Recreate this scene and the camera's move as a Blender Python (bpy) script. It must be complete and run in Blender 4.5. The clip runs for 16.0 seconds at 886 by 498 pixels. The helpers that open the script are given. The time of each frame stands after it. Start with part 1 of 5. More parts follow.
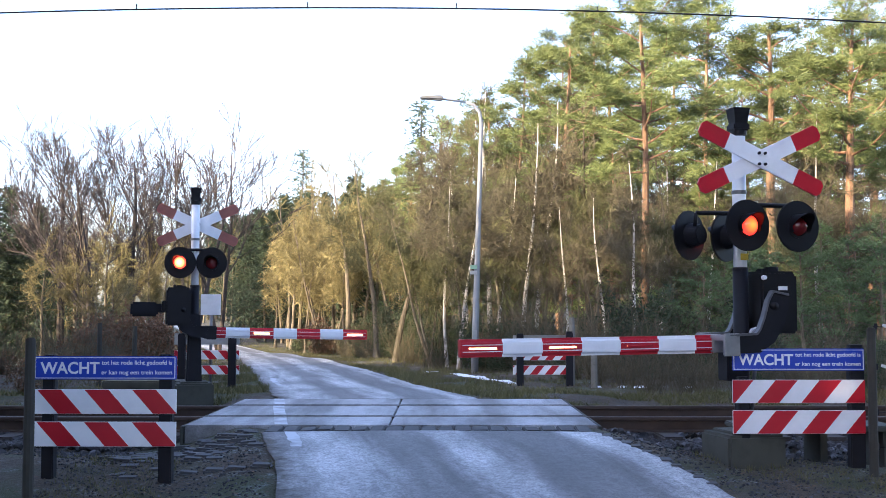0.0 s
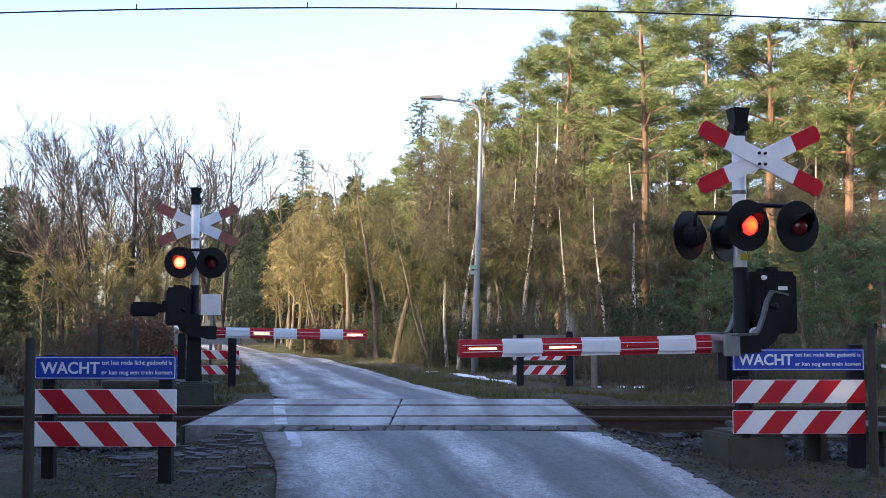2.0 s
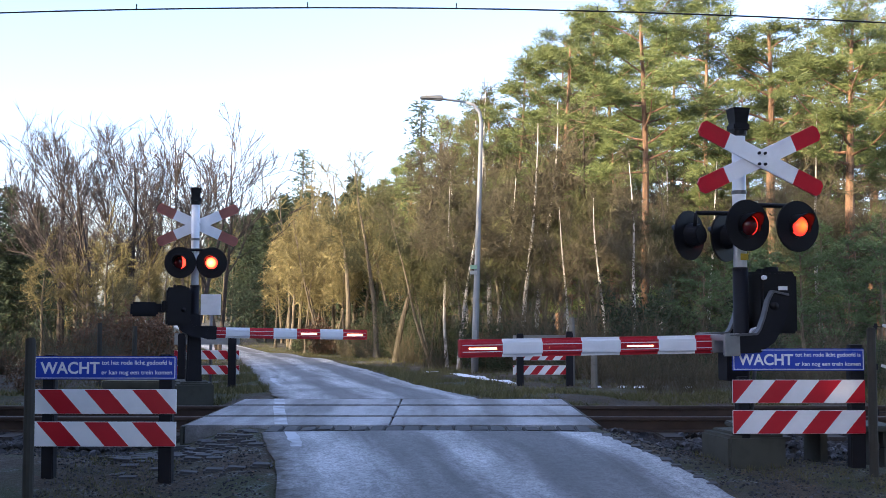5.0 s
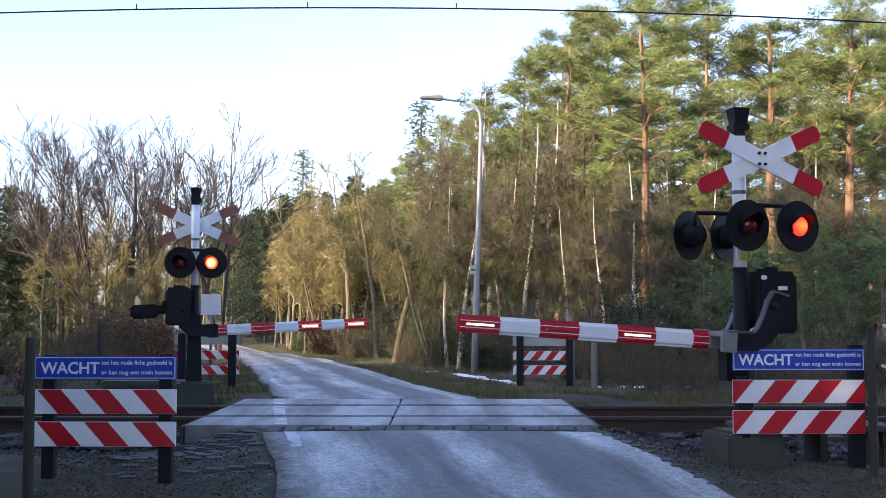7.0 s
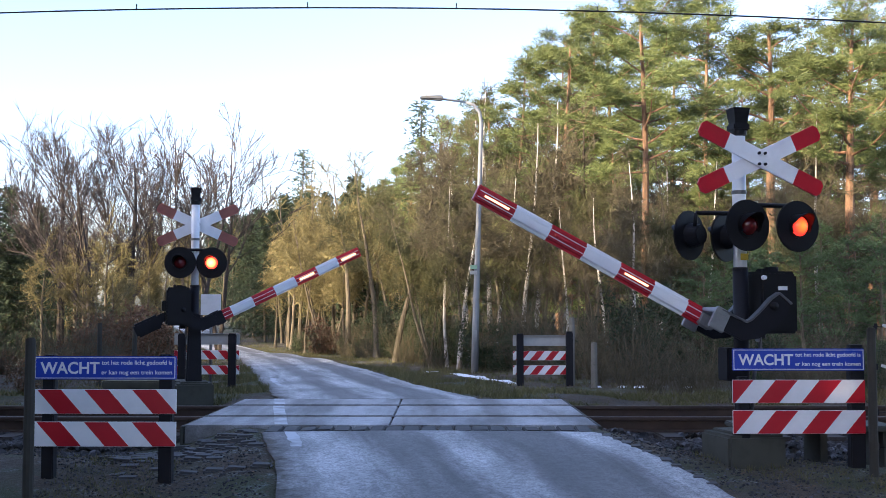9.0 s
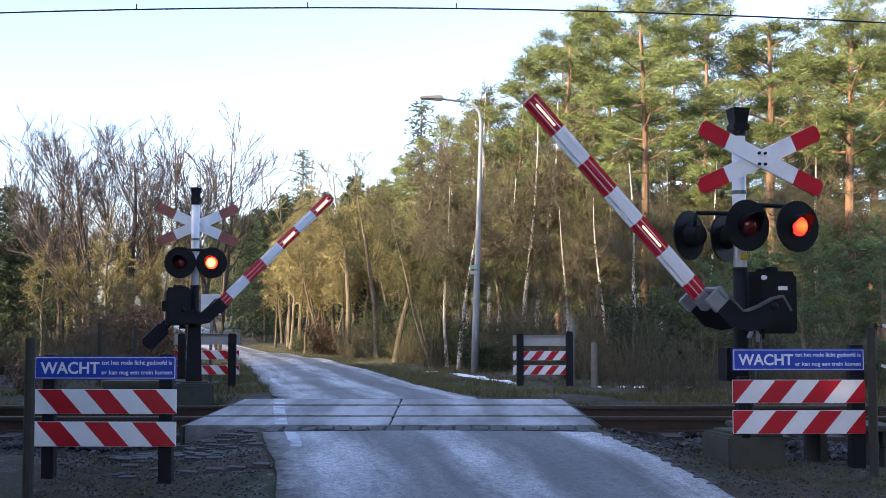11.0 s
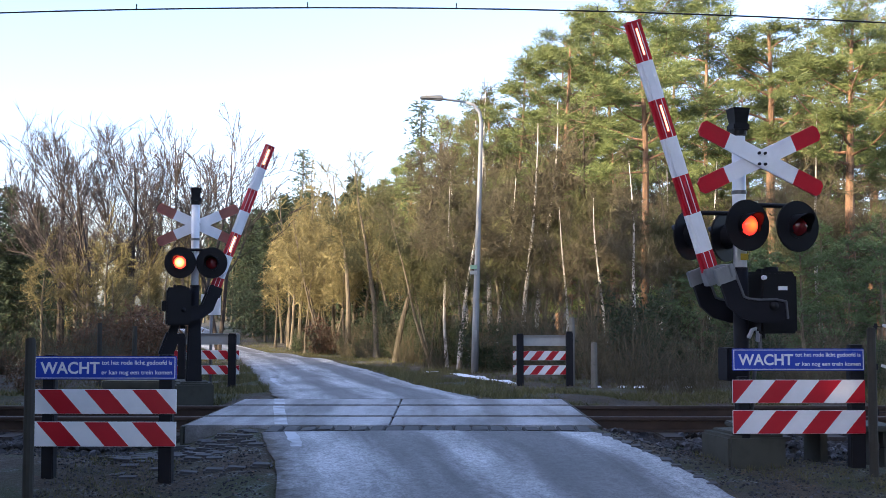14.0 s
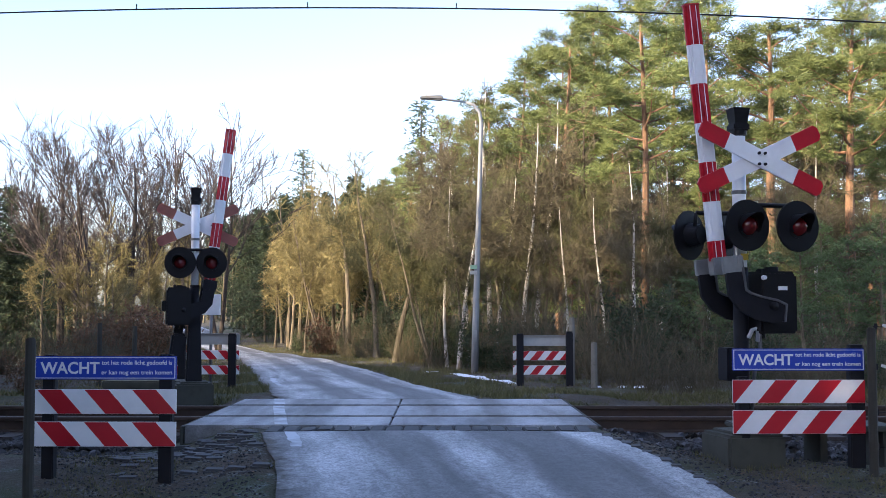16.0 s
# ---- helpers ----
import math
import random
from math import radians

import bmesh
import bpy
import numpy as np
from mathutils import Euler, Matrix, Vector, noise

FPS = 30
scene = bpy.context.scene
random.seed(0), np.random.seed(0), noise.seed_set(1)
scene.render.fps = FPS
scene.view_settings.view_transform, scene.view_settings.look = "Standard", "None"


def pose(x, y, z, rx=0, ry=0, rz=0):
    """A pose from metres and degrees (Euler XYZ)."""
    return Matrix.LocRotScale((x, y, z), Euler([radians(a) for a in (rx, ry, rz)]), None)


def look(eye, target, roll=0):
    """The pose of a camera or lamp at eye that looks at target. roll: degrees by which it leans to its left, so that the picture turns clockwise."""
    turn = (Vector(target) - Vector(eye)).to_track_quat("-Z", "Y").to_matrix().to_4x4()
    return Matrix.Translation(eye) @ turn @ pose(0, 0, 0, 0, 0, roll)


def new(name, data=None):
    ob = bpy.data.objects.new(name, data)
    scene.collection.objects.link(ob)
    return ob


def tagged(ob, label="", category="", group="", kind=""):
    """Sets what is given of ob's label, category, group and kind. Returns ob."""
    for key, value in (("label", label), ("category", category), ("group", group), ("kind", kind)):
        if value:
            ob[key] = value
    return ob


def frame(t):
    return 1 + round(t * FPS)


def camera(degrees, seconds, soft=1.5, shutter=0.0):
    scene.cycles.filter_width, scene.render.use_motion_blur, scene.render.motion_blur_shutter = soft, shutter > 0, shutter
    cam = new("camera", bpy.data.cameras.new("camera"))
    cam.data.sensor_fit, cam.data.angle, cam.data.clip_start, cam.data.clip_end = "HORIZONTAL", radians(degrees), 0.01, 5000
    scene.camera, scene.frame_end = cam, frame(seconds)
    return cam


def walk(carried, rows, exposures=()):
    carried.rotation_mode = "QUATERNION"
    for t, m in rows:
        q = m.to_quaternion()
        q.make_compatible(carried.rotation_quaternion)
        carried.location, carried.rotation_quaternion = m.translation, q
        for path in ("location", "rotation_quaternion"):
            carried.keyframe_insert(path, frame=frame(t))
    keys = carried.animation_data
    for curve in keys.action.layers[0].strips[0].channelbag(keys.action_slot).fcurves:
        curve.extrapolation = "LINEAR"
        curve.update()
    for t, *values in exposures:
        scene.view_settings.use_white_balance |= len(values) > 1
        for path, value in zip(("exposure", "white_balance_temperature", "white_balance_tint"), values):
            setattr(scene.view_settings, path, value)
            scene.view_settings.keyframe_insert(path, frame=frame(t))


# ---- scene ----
cam = camera(43.8, 16.0, soft=0.75)
EYE = (0.0, 0.0, 1.187)
VIEW = look(EYE, (0.0, 1950.0, 1.187 + 113.0))
walk(cam, [(0.0, VIEW), (16.0, VIEW)], exposures=[(0.0, 2.16, 5750, 21), (0.4, 2.03, 5750, 21), (0.9, 1.85, 5750, 21), (1.5, 1.74, 5750, 21), (16.0, 1.74, 5750, 21)])

# ---- light: low winter sun from the side, hazy clear sky ----
SUN_DIR = Vector((-0.80, -0.60, 0.0)).normalized()      # towards the sun, level
SUN_EL = radians(20)
world = bpy.data.worlds.new("sky")
scene.world = world
world.use_nodes = True
wn = world.node_tree
sky = wn.nodes.new("ShaderNodeTexSky")
sky.sky_type, sky.sun_disc = "NISHITA", False
sky.sun_elevation, sky.sun_rotation = SUN_EL, math.atan2(SUN_DIR.x, SUN_DIR.y)
sky.air_density, sky.dust_density, sky.ozone_density = 0.9, 2.0, 0.5
wn.nodes["Background"].inputs[1].default_value = 0.15
wn.links.new(sky.outputs[0], wn.nodes["Background"].inputs[0])
to_sun = Vector((SUN_DIR.x * math.cos(SUN_EL), SUN_DIR.y * math.cos(SUN_EL), math.sin(SUN_EL)))
sun = new("sun", bpy.data.lights.new("sun", "SUN"))
sun.data.energy, sun.data.angle, sun.data.color = 3.5, radians(0.6), (1.0, 0.79, 0.43)
sun.matrix_world = look(to_sun * 100, (0, 0, 0))


# ---- materials ----
def mat(name, build):
    m = bpy.data.materials.new(name)
    m.use_nodes = True
    nt = m.node_tree
    b = nt.nodes["Principled BSDF"]
    build(nt, b)
    return m


def noise_tex(nt, scale, detail=4, rough=0.6, stretch=None, coord="Object"):
    tc = nt.nodes.new("ShaderNodeTexCoord")
    out = tc.outputs[coord]
    if stretch:
        mp = nt.nodes.new("ShaderNodeMapping")
        mp.inputs["Scale"].default_value = stretch
        nt.links.new(out, mp.inputs[0])
        out = mp.outputs[0]
    n = nt.nodes.new("ShaderNodeTexNoise")
    n.inputs["Scale"].default_value, n.inputs["Detail"].default_value, n.inputs["Roughness"].default_value = scale, detail, rough
    nt.links.new(out, n.inputs["Vector"])
    return n.outputs["Fac"]


def ramp(nt, fac, stops):
    r = nt.nodes.new("ShaderNodeValToRGB")
    e = r.color_ramp.elements
    while len(e) < len(stops):
        e.new(0.5)
    for k, (p, c) in zip(e, stops):
        k.position, k.color = p, (*c, 1) if len(c) == 3 else (c[0], c[0], c[0], 1)
    nt.links.new(fac, r.inputs[0])
    return r.outputs[0]


def mix(nt, fac, a, b, mode="MIX"):
    m = nt.nodes.new("ShaderNodeMix")
    m.data_type, m.blend_type = "RGBA", mode
    for v, i in ((fac, 0), (a, 6), (b, 7)):
        if isinstance(v, (int, float)):
            m.inputs[i].default_value = v
        elif isinstance(v, tuple):
            m.inputs[i].default_value = (*v, 1)
        else:
            nt.links.new(v, m.inputs[i])
    return m.outputs[2]


def bump(nt, b, height, strength=0.4, distance=0.01):
    n = nt.nodes.new("ShaderNodeBump")
    n.inputs["Strength"].default_value, n.inputs["Distance"].default_value = strength, distance
    nt.links.new(height, n.inputs["Height"])
    nt.links.new(n.outputs[0], b.inputs["Normal"])


def plain(name, col, rough=0.5, metal=0.0, dirt=0.35, scale=9.0, relief=0.08, dark=0.45, spec=0.5):
    """Paint, metal or wood with grime at two scales."""
    def build(nt, b):
        n1, n2 = noise_tex(nt, scale), noise_tex(nt, scale * 9, 6, 0.7)
        f = ramp(nt, n1, [(0.42, (0, 0, 0)), (0.75, (1, 1, 1))])
        lo = tuple(c * dark for c in col)
        c1 = mix(nt, f, col, tuple(c * (1 - dirt) + l * dirt for c, l in zip(col, lo)))
        c2 = mix(nt, n2, c1, tuple(c * 0.86 for c in col))
        m2 = mix(nt, 0.35, c1, c2)
        nt.links.new(m2, b.inputs["Base Color"])
        b.inputs["Roughness"].default_value, b.inputs["Metallic"].default_value = rough, metal
        b.inputs["Specular IOR Level"].default_value = spec
        bump(nt, b, n2, relief, 0.004)
    return mat(name, build)


def varied(name, cols, rough=0.8, island=True, spec=0.3, trans=0.0):
    """A natural colour that varies from piece to piece."""
    def build(nt, b):
        g = nt.nodes.new("ShaderNodeNewGeometry")
        o = nt.nodes.new("ShaderNodeObjectInfo")
        fac = g.outputs["Random Per Island"] if island else o.outputs["Random"]
        k = len(cols)
        c = ramp(nt, fac, [(i / max(1, k - 1), cc) for i, cc in enumerate(cols)])
        n = noise_tex(nt, 6, 4)
        c = mix(nt, ramp(nt, n, [(0.3, (0.35,)), (0.7, (0.0,))]), c, tuple(x * 0.5 for x in cols[0]))
        if island:
            hs = nt.nodes.new("ShaderNodeHueSaturation")
            v = nt.nodes.new("ShaderNodeMapRange")
            v.inputs[3].default_value, v.inputs[4].default_value = 0.75, 1.25
            nt.links.new(o.outputs["Random"], v.inputs[0])
            nt.links.new(v.outputs[0], hs.inputs["Value"])
            nt.links.new(c, hs.inputs["Color"])
            c = hs.outputs[0]
        nt.links.new(c, b.inputs["Base Color"])
        b.inputs["Roughness"].default_value = rough
        b.inputs["Specular IOR Level"].default_value = spec
    return mat(name, build)


def glow(name, edge, core, strength):
    """A lit lamp: hottest in the middle of its face."""
    def build(nt, b):
        tc = nt.nodes.new("ShaderNodeTexCoord")
        gr = nt.nodes.new("ShaderNodeTexGradient")
        gr.gradient_type = "SPHERICAL"
        mp = nt.nodes.new("ShaderNodeMapping")
        mp.inputs["Scale"].default_value = (8.5, 0.0, 8.5)
        nt.links.new(tc.outputs["Object"], mp.inputs[0])
        nt.links.new(mp.outputs[0], gr.inputs[0])
        c = ramp(nt, gr.outputs[1], [(0.0, edge), (0.35, edge), (0.9, core)])
        nt.links.new(c, b.inputs["Emission Color"])
        b.inputs["Emission Strength"].default_value = strength
        b.inputs["Base Color"].default_value = (0.3, 0.01, 0.01, 1)
        b.inputs["Roughness"].default_value = 0.25
    return mat(name, build)


def even_glow(name, col, strength):
    def build(nt, b):
        b.inputs["Emission Color"].default_value = (*col, 1)
        b.inputs["Emission Strength"].default_value = strength
        b.inputs["Base Color"].default_value = (0.4, 0.05, 0.02, 1)
    return mat(name, build)


def ground_mat(nt, b):
    big, mid, fine = noise_tex(nt, 0.45, 5), noise_tex(nt, 2.2, 6, 0.7), noise_tex(nt, 28, 6, 0.75)
    c = ramp(nt, mid, [(0.3, (0.02, 0.015, 0.010)), (0.5, (0.062, 0.045, 0.027)), (0.7, (0.042, 0.048, 0.018))])
    c = mix(nt, ramp(nt, fine, [(0.4, (0,)), (0.62, (0.8,))]), c, (0.105, 0.085, 0.058))
    c = mix(nt, ramp(nt, big, [(0.47, (0,)), (0.6, (0.75,))]), c, (0.045, 0.066, 0.018))
    fr = mix(nt, 1.0, ramp(nt, mid, [(0.52, (0,)), (0.68, (1,))]), ramp(nt, fine, [(0.48, (0,)), (0.6, (0.6,))]), "MULTIPLY")
    c = mix(nt, fr, c, (0.42, 0.46, 0.5))
    nt.links.new(c, b.inputs["Base Color"])
    b.inputs["Roughness"].default_value = 0.95
    bump(nt, b, fine, 1.0, 0.05)


def road_mat(nt, b):
    # frost lies in bands along the lanes, between the wheel tracks
    uv = nt.nodes.new("ShaderNodeTexCoord").outputs["UV"]
    sep = nt.nodes.new("ShaderNodeSeparateXYZ")
    wob = noise_tex(nt, 1.0, 4, 0.6, (1.2, 0.25, 1.0))
    shift = nt.nodes.new("ShaderNodeMath")
    shift.operation, shift.inputs[1].default_value = "MULTIPLY_ADD", 0.16
    nt.links.new(uv, sep.inputs[0])
    nt.links.new(wob, shift.inputs[0])
    nt.links.new(sep.outputs[0], shift.inputs[2])
    back = nt.nodes.new("ShaderNodeMath")
    back.operation, back.inputs[1].default_value = "SUBTRACT", 0.08
    nt.links.new(shift.outputs[0], back.inputs[0])
    band = ramp(nt, back.outputs[0], [(0.0, (0.5,)), (0.07, (0.55,)), (0.11, (0.9,)), (0.15, (1.0,)), (0.25, (0.75,)), (0.32, (0.2,)), (0.43, (0.24,)), (0.49, (0.95,)), (0.6, (0.85,)), (0.66, (0.16,)), (0.84, (0.2,)), (0.91, (0.95,)), (1.0, (0.85,))])
    streak = noise_tex(nt, 1.0, 5, 0.65, (9.0, 0.28, 1.0), "UV")
    patch = noise_tex(nt, 0.8, 5, 0.6, (1.0, 0.5, 1.0))
    fine = noise_tex(nt, 130, 3, 0.8)
    grain = noise_tex(nt, 45, 5, 0.8)
    mid = noise_tex(nt, 14, 5, 0.7)
    c = ramp(nt, fine, [(0.3, (0.05, 0.05, 0.05)), (0.7, (0.145, 0.143, 0.138))])
    c = mix(nt, ramp(nt, mid, [(0.35, (0.6,)), (0.65, (0,))]), c, (0.072, 0.071, 0.068))
    f = mix(nt, 1.0, band, ramp(nt, streak, [(0.34, (0.25,)), (0.46, (0.7,)), (0.6, (1,))]), "MULTIPLY")
    f = mix(nt, 1.0, f, ramp(nt, patch, [(0.32, (0.35,)), (0.56, (1,))]), "MULTIPLY")
    f = mix(nt, 1.0, f, ramp(nt, mid, [(0.25, (0.4,)), (0.6, (1,))]), "MULTIPLY")
    f = mix(nt, 1.0, f, ramp(nt, grain, [(0.38, (0.3,)), (0.55, (1,))]), "MULTIPLY")
    c = mix(nt, f, c, (0.80, 0.81, 0.82))
    soil = nt.nodes.new("ShaderNodeMath")
    soil.operation, soil.inputs[1].default_value = "MULTIPLY_ADD", 0.22
    nt.links.new(noise_tex(nt, 3.2, 6, 0.75), soil.inputs[0])
    nt.links.new(sep.outputs[0], soil.inputs[2])
    dirt = ramp(nt, soil.outputs[0], [(0.11, (1,)), (0.14, (0.5,)), (0.18, (0,))])
    c = mix(nt, dirt, c, ramp(nt, mid, [(0.35, (0.02, 0.016, 0.011)), (0.65, (0.075, 0.058, 0.04))]))
    nt.links.new(c, b.inputs["Base Color"])
    b.inputs["Roughness"].default_value = 0.68
    bump(nt, b, grain, 0.5, 0.008)


def slab_mat(nt, b):
    streak = noise_tex(nt, 1.0, 4, 0.55, (1.3, 0.2, 1.0))
    fine, mid = noise_tex(nt, 55, 5, 0.8), noise_tex(nt, 9, 5, 0.7)
    c = ramp(nt, fine, [(0.3, (0.09, 0.088, 0.085)), (0.7, (0.18, 0.178, 0.172))])
    f = mix(nt, 1.0, ramp(nt, streak, [(0.42, (0.12,)), (0.6, (0.9,))]), ramp(nt, mid, [(0.2, (0.45,)), (0.6, (1,))]), "MULTIPLY")
    f = mix(nt, 1.0, f, ramp(nt, fine, [(0.36, (0.4,)), (0.55, (1,))]), "MULTIPLY")
    c = mix(nt, f, c, (0.58, 0.585, 0.6))
    nt.links.new(c, b.inputs["Base Color"])
    b.inputs["Roughness"].default_value = 0.7
    bump(nt, b, fine, 0.3, 0.004)


def bark_mat(cols, sc):
    def build(nt, b):
        n = noise_tex(nt, sc, 6, 0.75, (1, 1, 0.25))
        o = nt.nodes.new("ShaderNodeObjectInfo")
        c = ramp(nt, n, [(0.3, cols[0]), (0.5, cols[1]), (0.72, cols[2])])
        hs = nt.nodes.new("ShaderNodeHueSaturation")
        v = nt.nodes.new("ShaderNodeMapRange")
        v.inputs[3].default_value, v.inputs[4].default_value = 0.7, 1.3
        nt.links.new(o.outputs["Random"], v.inputs[0])
        nt.links.new(v.outputs[0], hs.inputs["Value"])
        nt.links.new(c, hs.inputs["Color"])
        nt.links.new(hs.outputs[0], b.inputs["Base Color"])
        b.inputs["Roughness"].default_value = 0.9
        bump(nt, b, n, 0.8, 0.03)
    return build


M_GROUND = mat("forest_ground", ground_mat)
M_ROAD = mat("frosty_asphalt", road_mat)
M_SLAB = mat("frosty_concrete_deck", slab_mat)
M_SETT = plain("sett_stone", (0.075, 0.075, 0.076), 0.85, 0, 0.6, 4, 0.5)
M_LINE = plain("worn_road_paint", (0.55, 0.57, 0.6), 0.7, 0, 1.0, 3.5, 0.3, 0.18)
M_RAIL = plain("rusty_rail", (0.06, 0.038, 0.028), 0.6, 0.3, 0.6, 8, 0.3)
M_SLEEPER = plain("dark_sleeper", (0.055, 0.045, 0.038), 0.9, 0, 0.6, 6, 0.5)
M_STONE = varied("ballast_stone", [(0.018, 0.017, 0.017), (0.065, 0.062, 0.062), (0.035, 0.032, 0.03), (0.13, 0.13, 0.14)], 0.9)
M_WHITE = plain("white_paint", (0.82, 0.84, 0.87), 0.45, 0, 0.25, 6, 0.05, 0.6)
M_LETTER = plain("white_lettering", (0.8, 0.82, 0.86), 0.45, 0, 0.1, 6, 0.02, 0.8)
M_PLATE = plain("pale_green_plate", (0.25, 0.42, 0.28), 0.5)
M_RED = plain("red_paint", (0.47, 0.004, 0.018), 0.4, 0, 0.3, 6, 0.05, 0.55)
M_BACKRED = plain("faded_red_back", (0.33, 0.12, 0.09), 0.7, 0, 0.5, 6, 0.1)
M_BLUE = plain("blue_enamel", (0.014, 0.05, 0.42), 0.35, 0, 0.3, 5, 0.04, 0.7)
M_BLACK = plain("black_paint", (0.007, 0.007, 0.009), 0.55, 0, 0.4, 7, 0.1, spec=0.25)
M_DARK = plain("dark_grey_post", (0.010, 0.010, 0.014), 0.65, 0, 0.5, 7, 0.2, spec=0.25)
M_ALU = plain("weathered_aluminium", (0.32, 0.33, 0.34), 0.5, 0.6, 0.5, 8, 0.1)
M_GALV = plain("galvanised_steel", (0.17, 0.175, 0.18), 0.55, 0.4, 0.4, 5, 0.06)
M_CONC = plain("mossy_concrete", (0.06, 0.062, 0.05), 0.95, 0, 0.7, 5, 0.6)
M_WOOD = plain("grey_weathered_wood", (0.045, 0.042, 0.034), 0.9, 0, 0.7, 6, 0.5)
M_BOARDBACK = plain("pale_board_back", (0.38, 0.39, 0.38), 0.6, 0, 0.5, 6, 0.1)
M_YELLOW = plain("yellow_sticker", (0.6, 0.45, 0.05), 0.5)
M_WIRE = plain("dark_copper_wire", (0.02, 0.02, 0.02), 0.5, 0.5)
M_FLANGE = plain("worn_grey_steel", (0.11, 0.115, 0.125), 0.5, 0.2, 0.5, 9, 0.1)
M_LAMP = plain("pale_galvanised_pole", (0.27, 0.28, 0.29), 0.5, 0.3, 0.4, 5, 0.06)
M_PALEPOST = plain("pale_weathered_post", (0.17, 0.165, 0.145), 0.9, 0, 0.6, 6, 0.4)
M_SNOW = plain("old_snow", (0.8, 0.83, 0.87), 0.8, 0, 0.15, 10, 0.4, 0.8)
M_LENS_OFF = plain("unlit_red_glass", (0.10, 0.006, 0.008), 0.12)
M_LENS_ON = glow("lit_red_lens", (0.9, 0.02, 0.008), (1.0, 0.12, 0.01), 1.1)
M_LENS_FAR = glow("lit_red_lens_head_on", (1.0, 0.03, 0.01), (1.0, 0.55, 0.10), 2.0)
M_TUBE_ON = even_glow("lit_gate_lamp", (1.0, 0.44, 0.16), 1.9)
M_BARK_DARK = mat("grey_brown_bark", bark_mat([(0.04, 0.033, 0.025), (0.11, 0.09, 0.06), (0.2, 0.165, 0.11)], 9))
M_BARK_OAK = mat("dark_oak_bark", bark_mat([(0.022, 0.017, 0.015), (0.065, 0.052, 0.044), (0.13, 0.105, 0.085)], 9))
M_BARK_PINE = mat("reddish_pine_bark", bark_mat([(0.05, 0.03, 0.02), (0.20, 0.115, 0.065), (0.36, 0.22, 0.13)], 7))
M_BARK_BIRCH = mat("white_birch_bark", bark_mat([(0.05, 0.045, 0.04), (0.5, 0.47, 0.42), (0.7, 0.68, 0.62)], 6))
M_TWIG = varied("thin_twigs", [(0.06, 0.053, 0.034), (0.125, 0.108, 0.066), (0.085, 0.074, 0.045), (0.16, 0.135, 0.084)], 0.9)
M_TWIG_GREEN = varied("mossy_twigs", [(0.065, 0.07, 0.03), (0.135, 0.135, 0.058), (0.09, 0.092, 0.04), (0.165, 0.155, 0.075)], 0.9)
# lighter golden copy of the twigs: low sunlight put into the colour
M_TWIG_SUNLIT = varied("lichened_twigs", [(0.115, 0.10, 0.042), (0.22, 0.185, 0.078), (0.15, 0.13, 0.055), (0.28, 0.23, 0.10)], 0.9)
M_SIGN_BACK = plain("pale_sign_back", (0.66, 0.68, 0.7), 0.5, 0, 0.3)
M_NEEDLE = varied("pine_needles", [(0.085, 0.12, 0.037), (0.205, 0.24, 0.078), (0.13, 0.17, 0.055), (0.27, 0.30, 0.11)], 0.75)
M_NEEDLE_DARK = varied("dark_spruce_needles", [(0.028, 0.045, 0.025), (0.065, 0.09, 0.045), (0.045, 0.065, 0.035)], 0.8)
M_HOLLY = varied("evergreen_leaves", [(0.02, 0.035, 0.014), (0.05, 0.07, 0.026), (0.034, 0.05, 0.018)], 0.6)
M_YOUNG = varied("young_pine_needles", [(0.06, 0.10, 0.04), (0.12, 0.17, 0.07), (0.08, 0.13, 0.05)], 0.7)
M_BROWN = varied("dry_brown_leaves", [(0.11, 0.06, 0.034), (0.2, 0.115, 0.062), (0.15, 0.085, 0.048)], 0.85)
M_GRASS = varied("winter_grass", [(0.06, 0.07, 0.02), (0.13, 0.115, 0.05), (0.085, 0.09, 0.03), (0.2, 0.17, 0.09)], 0.9)
M_LITTER = varied("fallen_leaves", [(0.10, 0.055, 0.03), (0.2, 0.13, 0.07), (0.07, 0.05, 0.035)], 0.9)


# ---- mesh tools ----
def link_mesh(name, me, parent=None, label=""):
    ob = new(name, me)
    if parent:
        ob.parent = parent
    if label:
        ob["label"] = label
    return ob


def part(name, bm, material, parent=None, label="", smooth=False):
    me = bpy.data.meshes.new(name)
    if smooth:
        for f in bm.faces:
            f.smooth = True
    bm.to_mesh(me)
    bm.free()
    for m in (material if isinstance(material, (list, tuple)) else (material,)):
        me.materials.append(m)
    return link_mesh(name, me, parent, label)


def box_bm(sx, sy, sz, at=(0, 0, 0), bevel=0.0, m=None):
    bm = bmesh.new()
    bmesh.ops.create_cube(bm, size=1)
    bmesh.ops.scale(bm, vec=(sx, sy, sz), verts=bm.verts)
    if bevel:
        bmesh.ops.bevel(bm, geom=list(bm.edges), offset=bevel, segments=2, affect="EDGES")
    if m:
        bmesh.ops.transform(bm, matrix=m, verts=bm.verts)
    bmesh.ops.translate(bm, vec=at, verts=bm.verts)
    return bm


